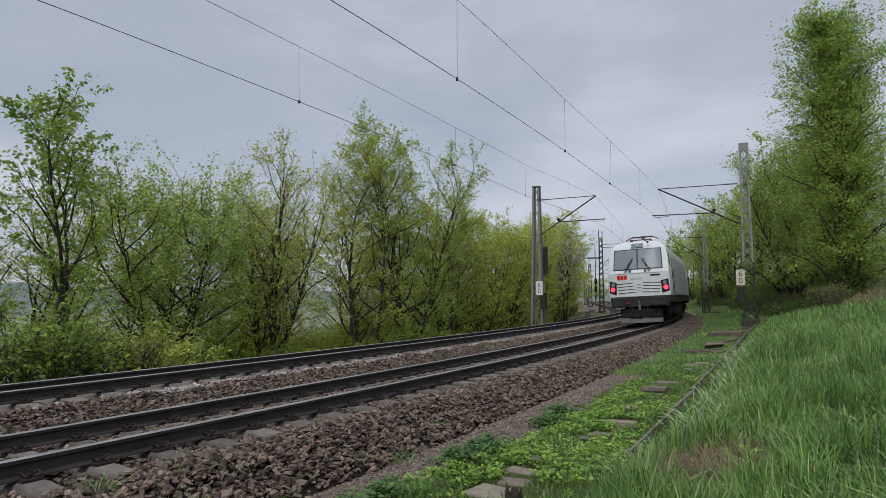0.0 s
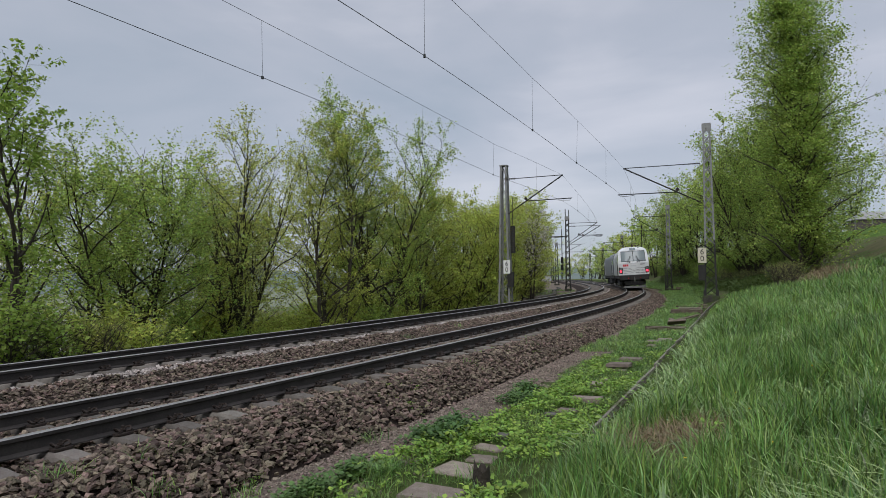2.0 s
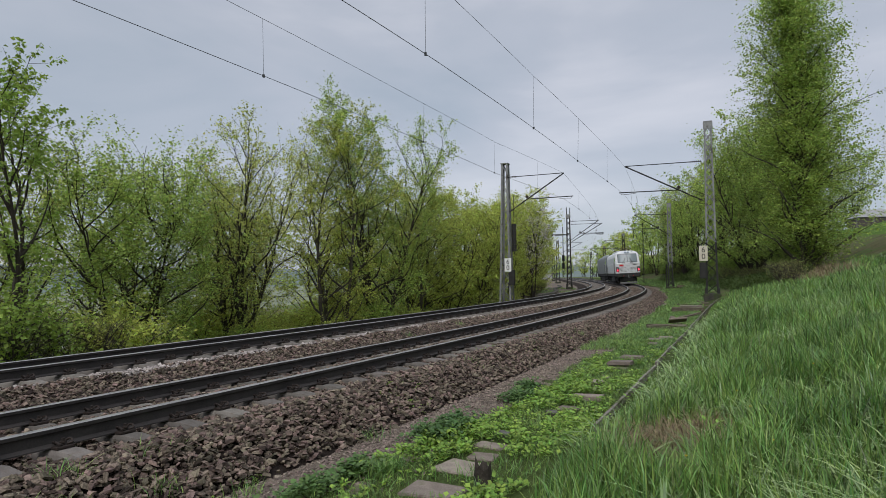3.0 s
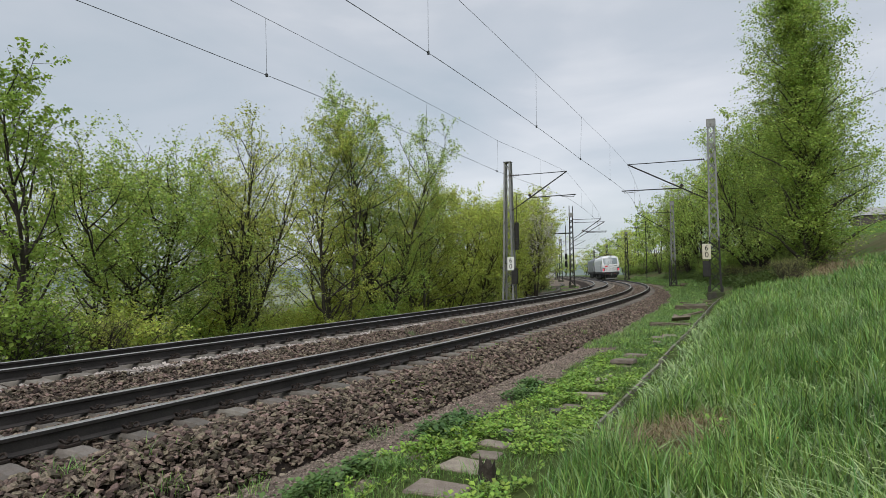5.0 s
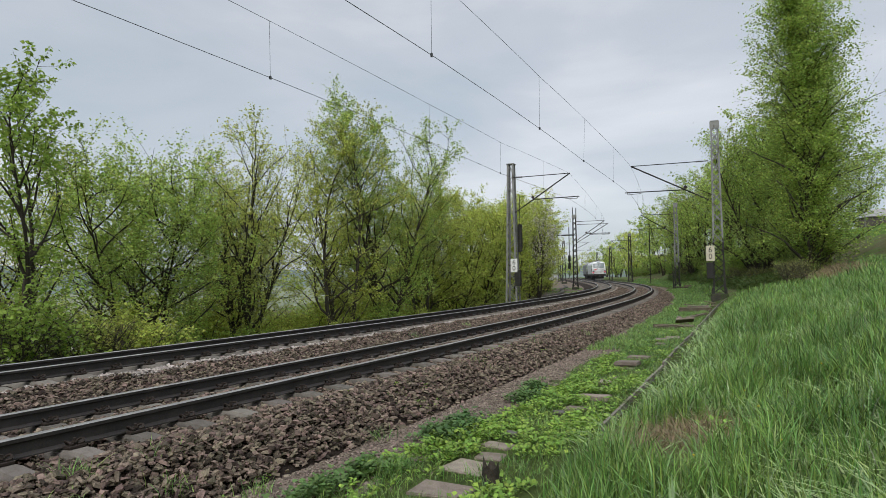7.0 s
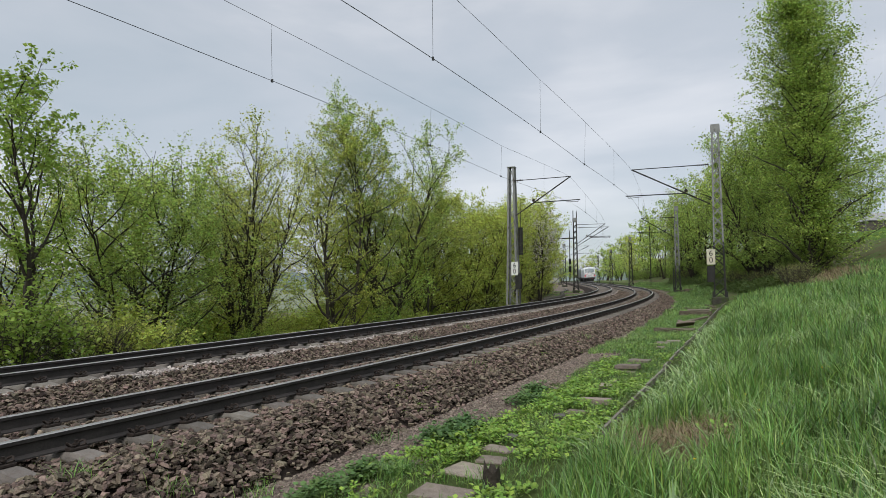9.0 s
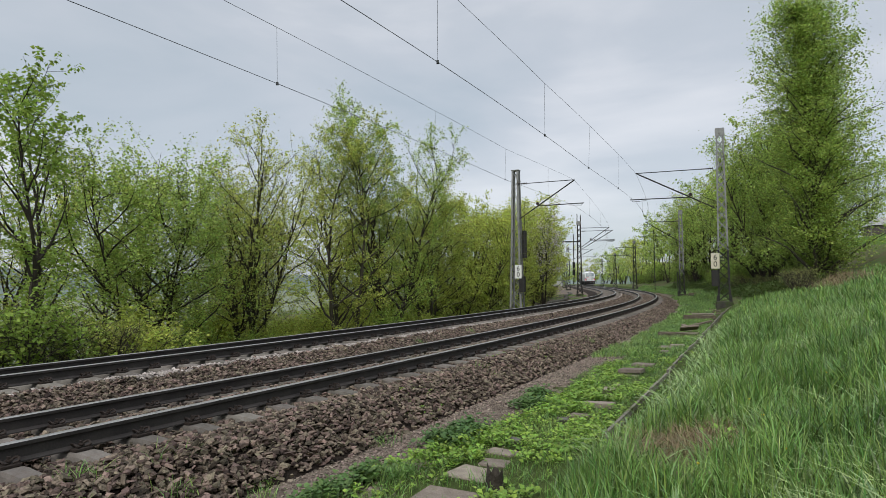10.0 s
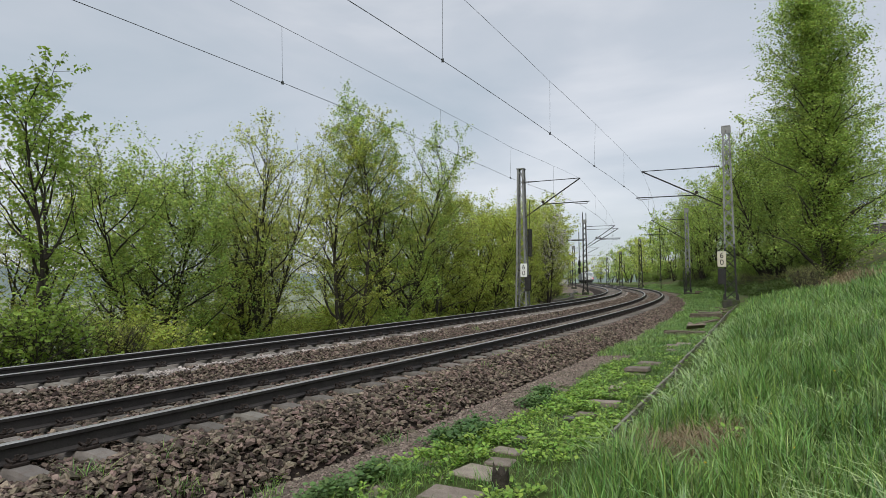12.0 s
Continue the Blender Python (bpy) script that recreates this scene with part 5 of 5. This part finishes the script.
def slab(s, d, w, ln, th, turn=0.0, tilt=0.0, mt="slab", label="worn reddish-grey concrete cable-duct slab in the weeds", lift=0.0, name="duct_slab", h=None):
    SLABS.append((s, d, w, ln))
    bm = boxed(0, 0, -th / 2, w, ln, th, bevel=min(0.012, th * 0.2))
    if mt == "timber":
        bmesh.ops.subdivide_edges(bm, edges=[q for q in bm.edges if q.calc_length() > 0.12], cuts=4)
    for v in bm.verts:
        v.co += Vector((rb.uniform(-1, 1), rb.uniform(-1, 1), rb.uniform(-1, 1))) * (0.018 if mt == "timber" else 0.008)
    o = tagged(part(name, bm, M[mt]), label, "slab", "slabs beside the path")
    h0 = float(ground(np.array(s), np.array(d))) if h is None else h
    o.matrix_basis = spot(s, d, h0 + 0.02 + lift, turn) @ pose(0, 0, 0, tilt, tilt * 0.4, 0)
    return o


slab(-3.85, 3.93, 0.52, 0.36, 0.09, 3)
slab(-3.15, 3.84, 0.46, 0.40, 0.09, -6)
slab(-2.75, 3.87, 0.28, 0.24, 0.08, 6)
slab(-2.35, 3.78, 0.34, 0.22, 0.08, -8)
slab(-1.95, 3.75, 0.16, 0.15, 0.10, 10, 6, "concrete", "dark broken piece of concrete", 0.03, "concrete_lump")
slab(-0.85, 3.97, 0.15, 0.14, 0.10, 30, 8, "concrete", "dark broken piece of concrete", 0.03, "concrete_lump")
slab(-0.5, 4.08, 0.28, 0.26, 0.07, -5)
slab(0.3, 4.12, 0.42, 0.42, 0.10, 4, -5, lift=0.03)
slab(1.1, 4.05, 0.15, 0.18, 0.08, 12, 4)
slab(1.55, 3.96, 0.20, 0.26, 0.09, 0, 4, lift=0.03)
slab(2.25, 3.93, 0.14, 0.24, 0.09, 8)
slab(3.45, 3.91, 0.40, 0.44, 0.10, 4, 0)
slab(3.55, 3.93, 0.42, 0.46, 0.07, 1, -3, lift=0.085)
slab(4.75, 3.93, 0.42, 0.34, 0.08, -6, lift=0.02)
slab(6.9, 4.05, 0.20, 0.34, 0.09, 2, lift=0.03)
slab(7.9, 3.97, 0.36, 0.50, 0.07, -3, lift=0.04)
slab(8.45, 4.17, 0.36, 0.32, 0.08, 5, lift=0.03)
slab(11.25, 3.90, 1.15, 0.32, 0.20, -3, 0, "timber", "rotten timber sleeper piece with moss", 0.12, "old_timber")
slab(12.3, 4.12, 0.55, 0.6, 0.06, 10, -14, "slab", "pale slab leaning on rotten timber", 0.20)
slab(13.6, 3.95, 0.16, 1.5, 0.08, 14, 5, "timber", "leaning weathered grey plank in the weeds", 0.1, "plank")
slab(15.6, 4.25, 0.14, 1.5, 0.06, -24, 4, "timber", "weathered grey plank lying in the weeds", 0.12, "plank")
slab(19.4, 4.02, 1.25, 0.28, 0.30, -2, 0, "timber", "rotten timber sleeper piece with moss", 0.2, "old_timber")
slab(20.2, 4.1, 0.9, 0.26, 0.05, 4, 0, "slab", "pale slab lying on old timber", 0.24)
for k, (s0, d0, tr) in enumerate(((22.5, 4.0, 40), (23.6, 4.4, 70), (24.5, 4.1, 84), (25.4, 4.5, 60), (26.2, 3.7, 95), (26.6, 4.6, 30))):
    slab(s0, d0, 0.15, rb.uniform(0.9, 1.6), 0.06, tr, rb.uniform(-5, 5), "timber", "loose weathered board by the mast", 0.06, "plank")
for s0, d0, tr in ((59.0, 4.4, 80), (60.0, 4.9, 95)):
    slab(s0, d0, 0.5, 1.1, 0.35, tr, 0, "timber", "old timber block by the mast", 0.2, "old_timber")
# rotten post stump
bm = bmesh.new()
low, mid_, top_ = [], [], []
for k in range(12):
    a = k * math.pi / 6
    c, q = math.cos(a), math.sin(a)
    low.append(bm.verts.new((0.085 * c, 0.085 * q, -0.06)))
    mid_.append(bm.verts.new((0.08 * c * rb.uniform(0.85, 1.1), 0.08 * q * rb.uniform(0.85, 1.1), 0.06)))
    top_.append(bm.verts.new((0.075 * c, 0.075 * q, rb.uniform(0.09, 0.24))))
pit = bm.verts.new((0, 0, 0.05))
for k in range(12):
    j = (k + 1) % 12
    bm.faces.new((low[k], low[j], mid_[j], mid_[k]))
    bm.faces.new((mid_[k], mid_[j], top_[j], top_[k]))
    bm.faces.new((top_[k], top_[j], pit))
tagged(part("rotten_stump", bm, M["bark_dark"]), "dark rotten stump of a post in the weeds", "stump").matrix_basis = spot(-3.45, 4.2, float(ground(np.array(-3.45), np.array(4.2))))

# concrete duct covers in the yard
t = thing("cable_duct", "pale concrete cable duct along the yard", "cable duct", kind="structure")
for k in range(60):
    q = k / 60
    part("cover", boxed(0, 0, 0.04, 0.36, 0.72, 0.12), M["concrete"], t).matrix_basis = spot(42 + 48 * q, -7.6 - 1.6 * q + 0.35 * math.sin(q * 9), -0.40, rb.uniform(-5, 5))

# ------------------------------------------------------------------ grass and weeds


def off_slabs(s, d, gap):
    """True away from the slabs."""
    k = np.ones(len(s), bool)
    for s0, d0, w, ln in SLABS:
        k &= (np.abs(s - s0) > ln / 2 + gap) | (np.abs(d - d0) > w / 2 + gap * 0.6)
    return k


def blades(s, d, length, width, rng, lean=0.5):
    """Curved tapering grass blades."""
    n = len(s)
    p = at(s, d, ground(s, d) - 0.02)
    a = rng.uniform(0, 2 * math.pi, n) + 0.6 * fuzz(s, d, 1.9, 6)
    out = np.stack([np.cos(a), np.sin(a), np.zeros(n)], 1)
    side = np.stack([-np.sin(a), np.cos(a), np.zeros(n)], 1)
    tw = rng.uniform(-0.8, 0.8, n)[:, None]
    side = side * np.cos(tw) + out * np.sin(tw)
    b = (lean * rng.uniform(0.2, 1.5, n))[:, None]
    L, W = length[:, None], width[:, None]
    V = []
    for f, k in ((0.0, 0.8), (0.4, 1.0), (0.75, 0.7), (1.0, 0.06)):
        c = p + out * L * b * f * f + np.array([0, 0, 1.0]) * L * f * (1 - 0.32 * b * f)
        V += [c - side * W * k / 2, c + side * W * k / 2]
    v = np.stack(V, 1)
    i = np.arange(n)[:, None, None] * 8
    f = np.array([[0, 1, 3, 2], [2, 3, 5, 4], [4, 5, 7, 6]])[None]
    return v.reshape(-1, 3), (i + f).reshape(-1, 4)


rng = np.random.RandomState(17)
S1, D1, L1, W1 = [], [], [], []
for s0, s1, d0, d1, n, l, w in ((-8.0, -3.0, 4.75, 8.6, 38000, 0.30, 0.009), (-3.0, 3.0, 4.80, 9.2, 44000, 0.31, 0.011), (3.0, 10.0, 4.78, 9.8, 40000, 0.30, 0.014), (10, 20, 4.9, 10.4, 24000, 0.27, 0.022), (20, 34, 5.6, 11.5, 13000, 0.26, 0.034)):
    s, d = rng.uniform(s0, s1, n), rng.uniform(d0, d1, n)
    tuft = fuzz(s, d, 2.6, 11)
    k = rng.rand(n) < 0.66 + 0.6 * tuft
    k &= ~((np.hypot((s + 2.35) / 0.62, (d - 5.7) / 0.42) < 1) & (rng.rand(n) < 0.9))
    k &= s < 26.5 + 1.2 * fuzz(s, d, 0.9, 51)
    s, d, tuft = s[k], d[k], tuft[k]
    S1.append(s), D1.append(d)
    edge_low = np.where(s > -1.5, np.clip((d - 4.7) / 0.9, 0.22, 1), np.clip((d - 4.4) / 0.9, 0.5, 1))
    L1.append(l * (0.4 + 1.2 * rng.rand(len(s)) ** 1.3) * (1 + 0.5 * tuft) * edge_low)
    W1.append(w * rng.uniform(0.7, 1.5, len(s)))
v, f = blades(*[np.concatenate(x) for x in (S1, D1, L1, W1)], rng)
tagged(part("bank_grass", arrays("bank_grass", v, f, True), M["blade"]), "long lush green grass on the bank", "grass", kind="stuff")
# broad arching blades, docks and clover leaves among the grass
n = 26000
s, d = rng.uniform(-8, 12, n), rng.uniform(4.9, 9.6, n)
k = fuzz(s, d, 1.9, 31) > -0.05
s, d = s[k], d[k]
v, f = blades(s, d, rng.uniform(0.2, 0.46, len(s)), rng.uniform(0.012, 0.026, len(s)), rng, 1.15)
tagged(part("broad_grass", arrays("broad_grass", v, f, True), M["blade_sheen"]), "broad arching grass blades, highlights put into their pale green", "grass", kind="stuff")
# dead tuft and dry stalks
n = 3400
s, d = -2.35 + 0.36 * rng.normal(size=n), 5.7 + 0.26 * rng.normal(size=n)
v, f = blades(s, d, rng.uniform(0.10, 0.32, n), rng.uniform(0.006, 0.014, n), rng, 1.6)
tagged(part("dead_grass", arrays("dead_grass", v, f, True), M["blade_dry"]), "flattened brown dead grass tuft", "grass", kind="stuff")
n = 5000
s, d = rng.uniform(20, 34, n), rng.uniform(8.6, 10.6, n)
v, f = blades(s, d, rng.uniform(0.2, 0.7, n), rng.uniform(0.012, 0.024, n), rng, 1.2)
tagged(part("dry_stalks", arrays("dry_stalks", v, f, True), M["blade_dry"]), "dry bramble stalks under the trees", "undergrowth", kind="stuff")
# a few yellow flowers in the grass
M["petal"] = mat("yellow_petal", (0.65, 0.45, 0.02), (0.75, 0.55, 0.04), 20, 0.6, bump=0.0)
for s0, d0, z in ((-1.2, 6.15, 0.30), (-2.0, 6.3, 0.28), (-3.4, 5.9, 0.25), (-3.1, 6.5, 0.3), (-0.4, 6.9, 0.3)):
    t = thing("buttercup", "small yellow flower on a thin green stalk", "flower", "flowers in the grass")
    g = float(ground(np.array(s0), np.array(d0)))
    part("stalk", rod(bmesh.new(), tuple(at(s0, d0, g)), tuple(at(s0, d0, g + z)), 0.002, seg=4), M["blade"], t)
    part("flower", rod(bmesh.new(), tuple(at(s0, d0, g + z - 0.004)), tuple(at(s0, d0, g + z + 0.006)), 0.006, 0.014, 7), M["petal"], t, "yellow petals")
# short turf on the strip between path and edging, and on along the curve
S1, D1, L1, W1 = [], [], [], []
for s0, s1, n, l, w in ((-7, 6, 22000, 0.085, 0.006), (6, 20, 30000, 0.10, 0.010), (20, 60, 26000, 0.13, 0.026)):
    s = rng.uniform(s0, s1, n)
    d = rng.uniform(2.35 if s0 > 0 else 3.0, 4.7, n)
    k = (d + 0.25 * fuzz(s, d, 1.2, 13) > (2.55 if s0 > 0 else 3.15)) & off_slabs(s, d, 0.05) & (d < 4.55)
    s, d = s[k], d[k]
    S1.append(s), D1.append(d), L1.append(l * rng.uniform(0.5, 1.8, len(s))), W1.append(w * rng.uniform(0.7, 1.4, len(s)))
v, f = blades(*[np.concatenate(x) for x in (S1, D1, L1, W1)], rng, 0.7)
tagged(part("path_turf", arrays("path_turf", v, f, True), M["blade"]), "short turf beside the path", "grass", kind="stuff")


def weeds(s, d, r, hgt, per, leaf, rng):
    """Low rosettes: leaves fan out round each middle."""
    n = len(s)
    c = at(s, d, ground(s, d))
    a = rng.uniform(0, 2 * math.pi, (n, per))
    el = rng.uniform(0.1, 0.9, (n, per))
    rad = r[:, None] * rng.uniform(0.15, 1.0, (n, per))
    p = c[:, None] + np.stack([np.cos(a) * rad, np.sin(a) * rad, hgt[:, None] * (0.25 + 0.75 * rng.rand(n, per))], -1)
    u = np.stack([np.cos(a) * np.cos(el), np.sin(a) * np.cos(el), np.sin(el) * 0.7], -1)
    w = np.stack([-np.sin(a), np.cos(a), rng.uniform(-0.4, 0.4, (n, per))], -1)
    L = (leaf * rng.uniform(0.55, 1.4, (n, per)))[..., None]
    q = np.stack([p, p + u * L * 0.5 + w * L * 0.36 + [0, 0, 0.006], p + u * L, p + u * L * 0.5 - w * L * 0.36 + [0, 0, 0.006]], 2)
    return q.reshape(-1, 3), np.arange(n * per * 4).reshape(-1, 4)


n = 2600
s, d = rng.uniform(-7.5, 6, n), rng.uniform(4.8, 8.5, n)
k = fuzz(s, d, 1.6, 37) > 0.3
s, d = s[k], d[k]
v, f = weeds(s, d, rng.uniform(0.04, 0.12, len(s)), rng.uniform(0.06, 0.22, len(s)), 8, 0.055, rng)
tagged(part("bank_herbs", arrays("bank_herbs", v, f, True), M["weed"]), "leafy herbs between the grass on the bank", "weeds", kind="stuff")
n = 8500
s, d = rng.uniform(-7, 12, n) , rng.uniform(2.75, 4.65, n)
m_ = fuzz(s, d, 1.3, 13)
k = (d + 0.35 * m_ > 3.25) & (d < 4.6) & off_slabs(s, d, 0.05) & (rng.rand(n) < 0.45 + 0.9 * fuzz(s, d, 2.2, 15)) & (rng.rand(n) < np.clip(1.0 - (s - 1) / 7, 0.10, 1))
s, d = s[k], d[k]
v, f = weeds(s, d, rng.uniform(0.03, 0.12, len(s)), rng.uniform(0.03, 0.11, len(s)), 9, 0.052, rng)
tagged(part("path_weeds", arrays("path_weeds", v, f, True), M["weed"]), "bright broad-leaved weeds along the path", "weeds", kind="stuff")
S1, D1 = [], []
for s0, d0, a, b, n in ((-2.15, 3.05, 0.25, 0.12, 170), (-1.7, 3.05, 0.18, 0.09, 60), (0.0, 3.2, 0.22, 0.08, 80), (0.75, 3.05, 0.16, 0.08, 70), (-3.75, 3.0, 0.13, 0.08, 50), (-4.35, 3.0, 0.2, 0.08, 70)):
    S1.append(s0 + a * rng.normal(size=n)), D1.append(d0 + b * rng.normal(size=n))
s, d = np.concatenate(S1), np.concatenate(D1)
v, f = weeds(s, d, rng.uniform(0.02, 0.09, len(s)), rng.uniform(0.04, 0.16, len(s)), 9, 0.06, rng)
tagged(part("nettles", arrays("nettles", v, f, True), M["weed_dark"]), "dark green nettle clumps at the path edge", "weeds", kind="stuff")
# grass tufts and sprigs in the stones
S1, D1 = [], []
for s0, d0, n in ((-3.55, 3.22, 420), (-3.3, 4.05, 60), (-5.1, 2.1, 50), (-4.9, 1.7, 40), (-2.6, 2.4, 60), (-5.6, 1.6, 60), (-5.9, 2.0, 60), (5.5, -1.9, 60), (9.0, -2.0, 60), (1.4, 1.75, 40), (4.5, 1.7, 50), (8.2, 2.0, 60), (-4.6, 2.5, 60)):
    S1.append(s0 + 0.10 * rng.normal(size=n)), D1.append(d0 + 0.07 * rng.normal(size=n))
s, d = np.concatenate(S1), np.concatenate(D1)
h = np.where(d < 2.3, bed(s, d) - ground(s, d), 0)
v, f = blades(s, d, rng.uniform(0.06, 0.22, len(s)), rng.uniform(0.004, 0.009, len(s)), rng, 0.9)
v = v + np.repeat(np.stack([h * 0, h * 0, h], 1), 8, 0)
tagged(part("ballast_tufts", arrays("ballast_tufts", v, f, True), M["blade"]), "small grass tufts growing in the ballast", "grass", kind="stuff")
n = 700
s, d = np.concatenate([rng.uniform(-6, 10, n)]), 1.9 + 0.35 * rng.normal(size=n)
k = fuzz(s, d, 1.5, 19) > 0.35
s, d = s[k], d[k]
v, f = weeds(s, d, rng.uniform(0.02, 0.06, len(s)), rng.uniform(0.01, 0.05, len(s)), 7, 0.026, rng)
h = np.where(d < 2.5, bed(s, d) - ground(s, d), 0)
v = v + np.repeat(np.stack([h * 0, h * 0, h], 1), 28, 0)
tagged(part("ballast_sprigs", arrays("ballast_sprigs", v, f, True), M["weed"]), "tiny weeds sprouting in the ballast", "weeds", kind="stuff")
n = 9000
s, d = rng.uniform(28, 75, n), rng.uniform(-11.5, -6.4, n)
k = fuzz(s, d, 0.5, 41) > np.where(np.abs(d + 8.4) < 1.2, 0.35, -0.15)
s, d = s[k], d[k]
v, f = blades(s, d, rng.uniform(0.06, 0.22, len(s)), rng.uniform(0.02, 0.04, len(s)), rng, 0.7)
tagged(part("yard_grass", arrays("yard_grass", v, f, True), M["blade"]), "patchy grass beside the yard track", "grass", kind="stuff")
n = 9000
s, d = rng.uniform(38, 120, n), rng.uniform(3.6, 6.2, n)
v, f = blades(s, d, rng.uniform(0.1, 0.3, n), rng.uniform(0.03, 0.06, n), rng, 0.7)
tagged(part("slope_grass", arrays("slope_grass", v, f, True), M["blade"]), "rough grass on the slope past the mast", "grass", kind="stuff")
# bramble carpet on the slope past the mast
n = 7500
s, d = 27.5 + 60 * rng.rand(n) ** 1.2, 5.7 + 4.0 * rng.rand(n)
k = d > 6.3 - 0.012 * (s - 26) + 0.5 * fuzz(s, d, 0.6, 22)
s, d = s[k], d[k]
v, f = weeds(s, d, rng.uniform(0.15, 0.45, len(s)), rng.uniform(0.15, 0.7, len(s)), 10, 0.15, rng)
tagged(part("brambles", arrays("brambles", v, f, True), M["leaf_ivy"]), "dark bramble and ivy thicket on the slope", "undergrowth", kind="stuff")

# ------------------------------------------------------------------ garden at the top of the bank, yard in the distance
M["roof"] = mat("pale_roof_sheet", (0.28, 0.28, 0.27), (0.40, 0.40, 0.38), 2, 0.7, bump=0.1)
M["board_wall"] = mat("dark_garden_boards", (0.07, 0.06, 0.055), (0.13, 0.115, 0.10), 3, 0.9, bump=0.3)
M["pale_wall"] = mat("pale_render", (0.42, 0.42, 0.40), (0.56, 0.55, 0.53), 1, 0.85, bump=0.1)
t = thing("garden_fence", "dark board and wire garden fence on the bank", "fence")
for k in range(16):
    m = spot(70 + 1.1 * k * 0.35, 24.6 + 0.75 * k, 6.0)
    part("board", boxed(0, 0, 0.55, 0.72, 0.06, 1.1), M["board_wall"], t).matrix_basis = m
    if k % 3 == 0:
        part("post", boxed(0.36, -0.06, 0.85, 0.09, 0.09, 1.7), M["mast"], t).matrix_basis = m
t = thing("garden_shed", "small garden shed with pale sheet roof", "shed")
m = spot(74, 28.5, 6.2)
part("wall", boxed(0, 0, 0.75, 4.2, 3.0, 1.5, m), M["board_wall"], t)
bm = bmesh.new()
v8 = [bm.verts.new(m @ Vector(p)) for p in ((-2.4, -1.7, 1.5), (2.4, -1.7, 1.5), (2.4, 1.7, 1.5), (-2.4, 1.7, 1.5), (-1.2, 0, 2.5), (1.2, 0, 2.5))]
for q in ((0, 1, 5, 4), (2, 3, 4, 5), (1, 2, 5), (3, 0, 4), (0, 3, 2, 1)):
    bm.faces.new([v8[i] for i in q])
part("roof", bm, M["roof"], t, "pale hipped roof")
for k, (s0, d0, w, h) in enumerate(((205, -16, 9, 2.6), (190, -22, 12, 2.8), (240, -24, 14, 3.4), (260, -10, 8, 2.6))):
    t = thing("yard_hut", "low pale hut in the distant yard", "hut", "huts in the yard")
    m = spot(s0, d0, -0.6, 10 * k)
    part("wall", boxed(0, 0, h / 2, w, 5, h, m), M["pale_wall"], t)
    part("roof", boxed(0, 0, h + 0.1, w + 0.5, 5.5, 0.2, m), M["concrete"], t)
for s0, d0, tr, sc in ((230, -34, 10, 0.75), (250, -30, 80, 0.7), (270, -40, 140, 0.8), (255, -52, 200, 0.8), (285, -22, 10, 0.8), (290, -60, 60, 0.8), (280, -8, 60, 0.75), (300, 0, 160, 0.8), (215, -26, 20, 0.7), (222, -20, 100, 0.65), (240, -16, 40, 0.75), (246, -22, 10, 0.8), (262, -18, 70, 0.85), (268, -28, 130, 0.8),
                       (275, -14, 220, 0.9), (285, -32, 30, 0.9), (292, -12, 80, 0.9), (298, -24, 160, 0.95), (305, -8, 20, 0.9), (305, -40, 60, 0.95), (235, -44, 90, 0.75), (225, -40, 0, 0.7)):
    again(rb.choice((t8, t9)), s0, d0, tr, sc)

# tree line that closes the far end of the valley
for k in range(60):
    d0 = -95 + 3.4 * k + rb.uniform(-1.5, 1.5)
    if abs(d0 + 2) > 7:
        again(rb.choice((t8, t9, t9)), 300 + rb.uniform(0, 70), d0, rb.uniform(0, 360), rb.uniform(0.9, 1.35))


motions()
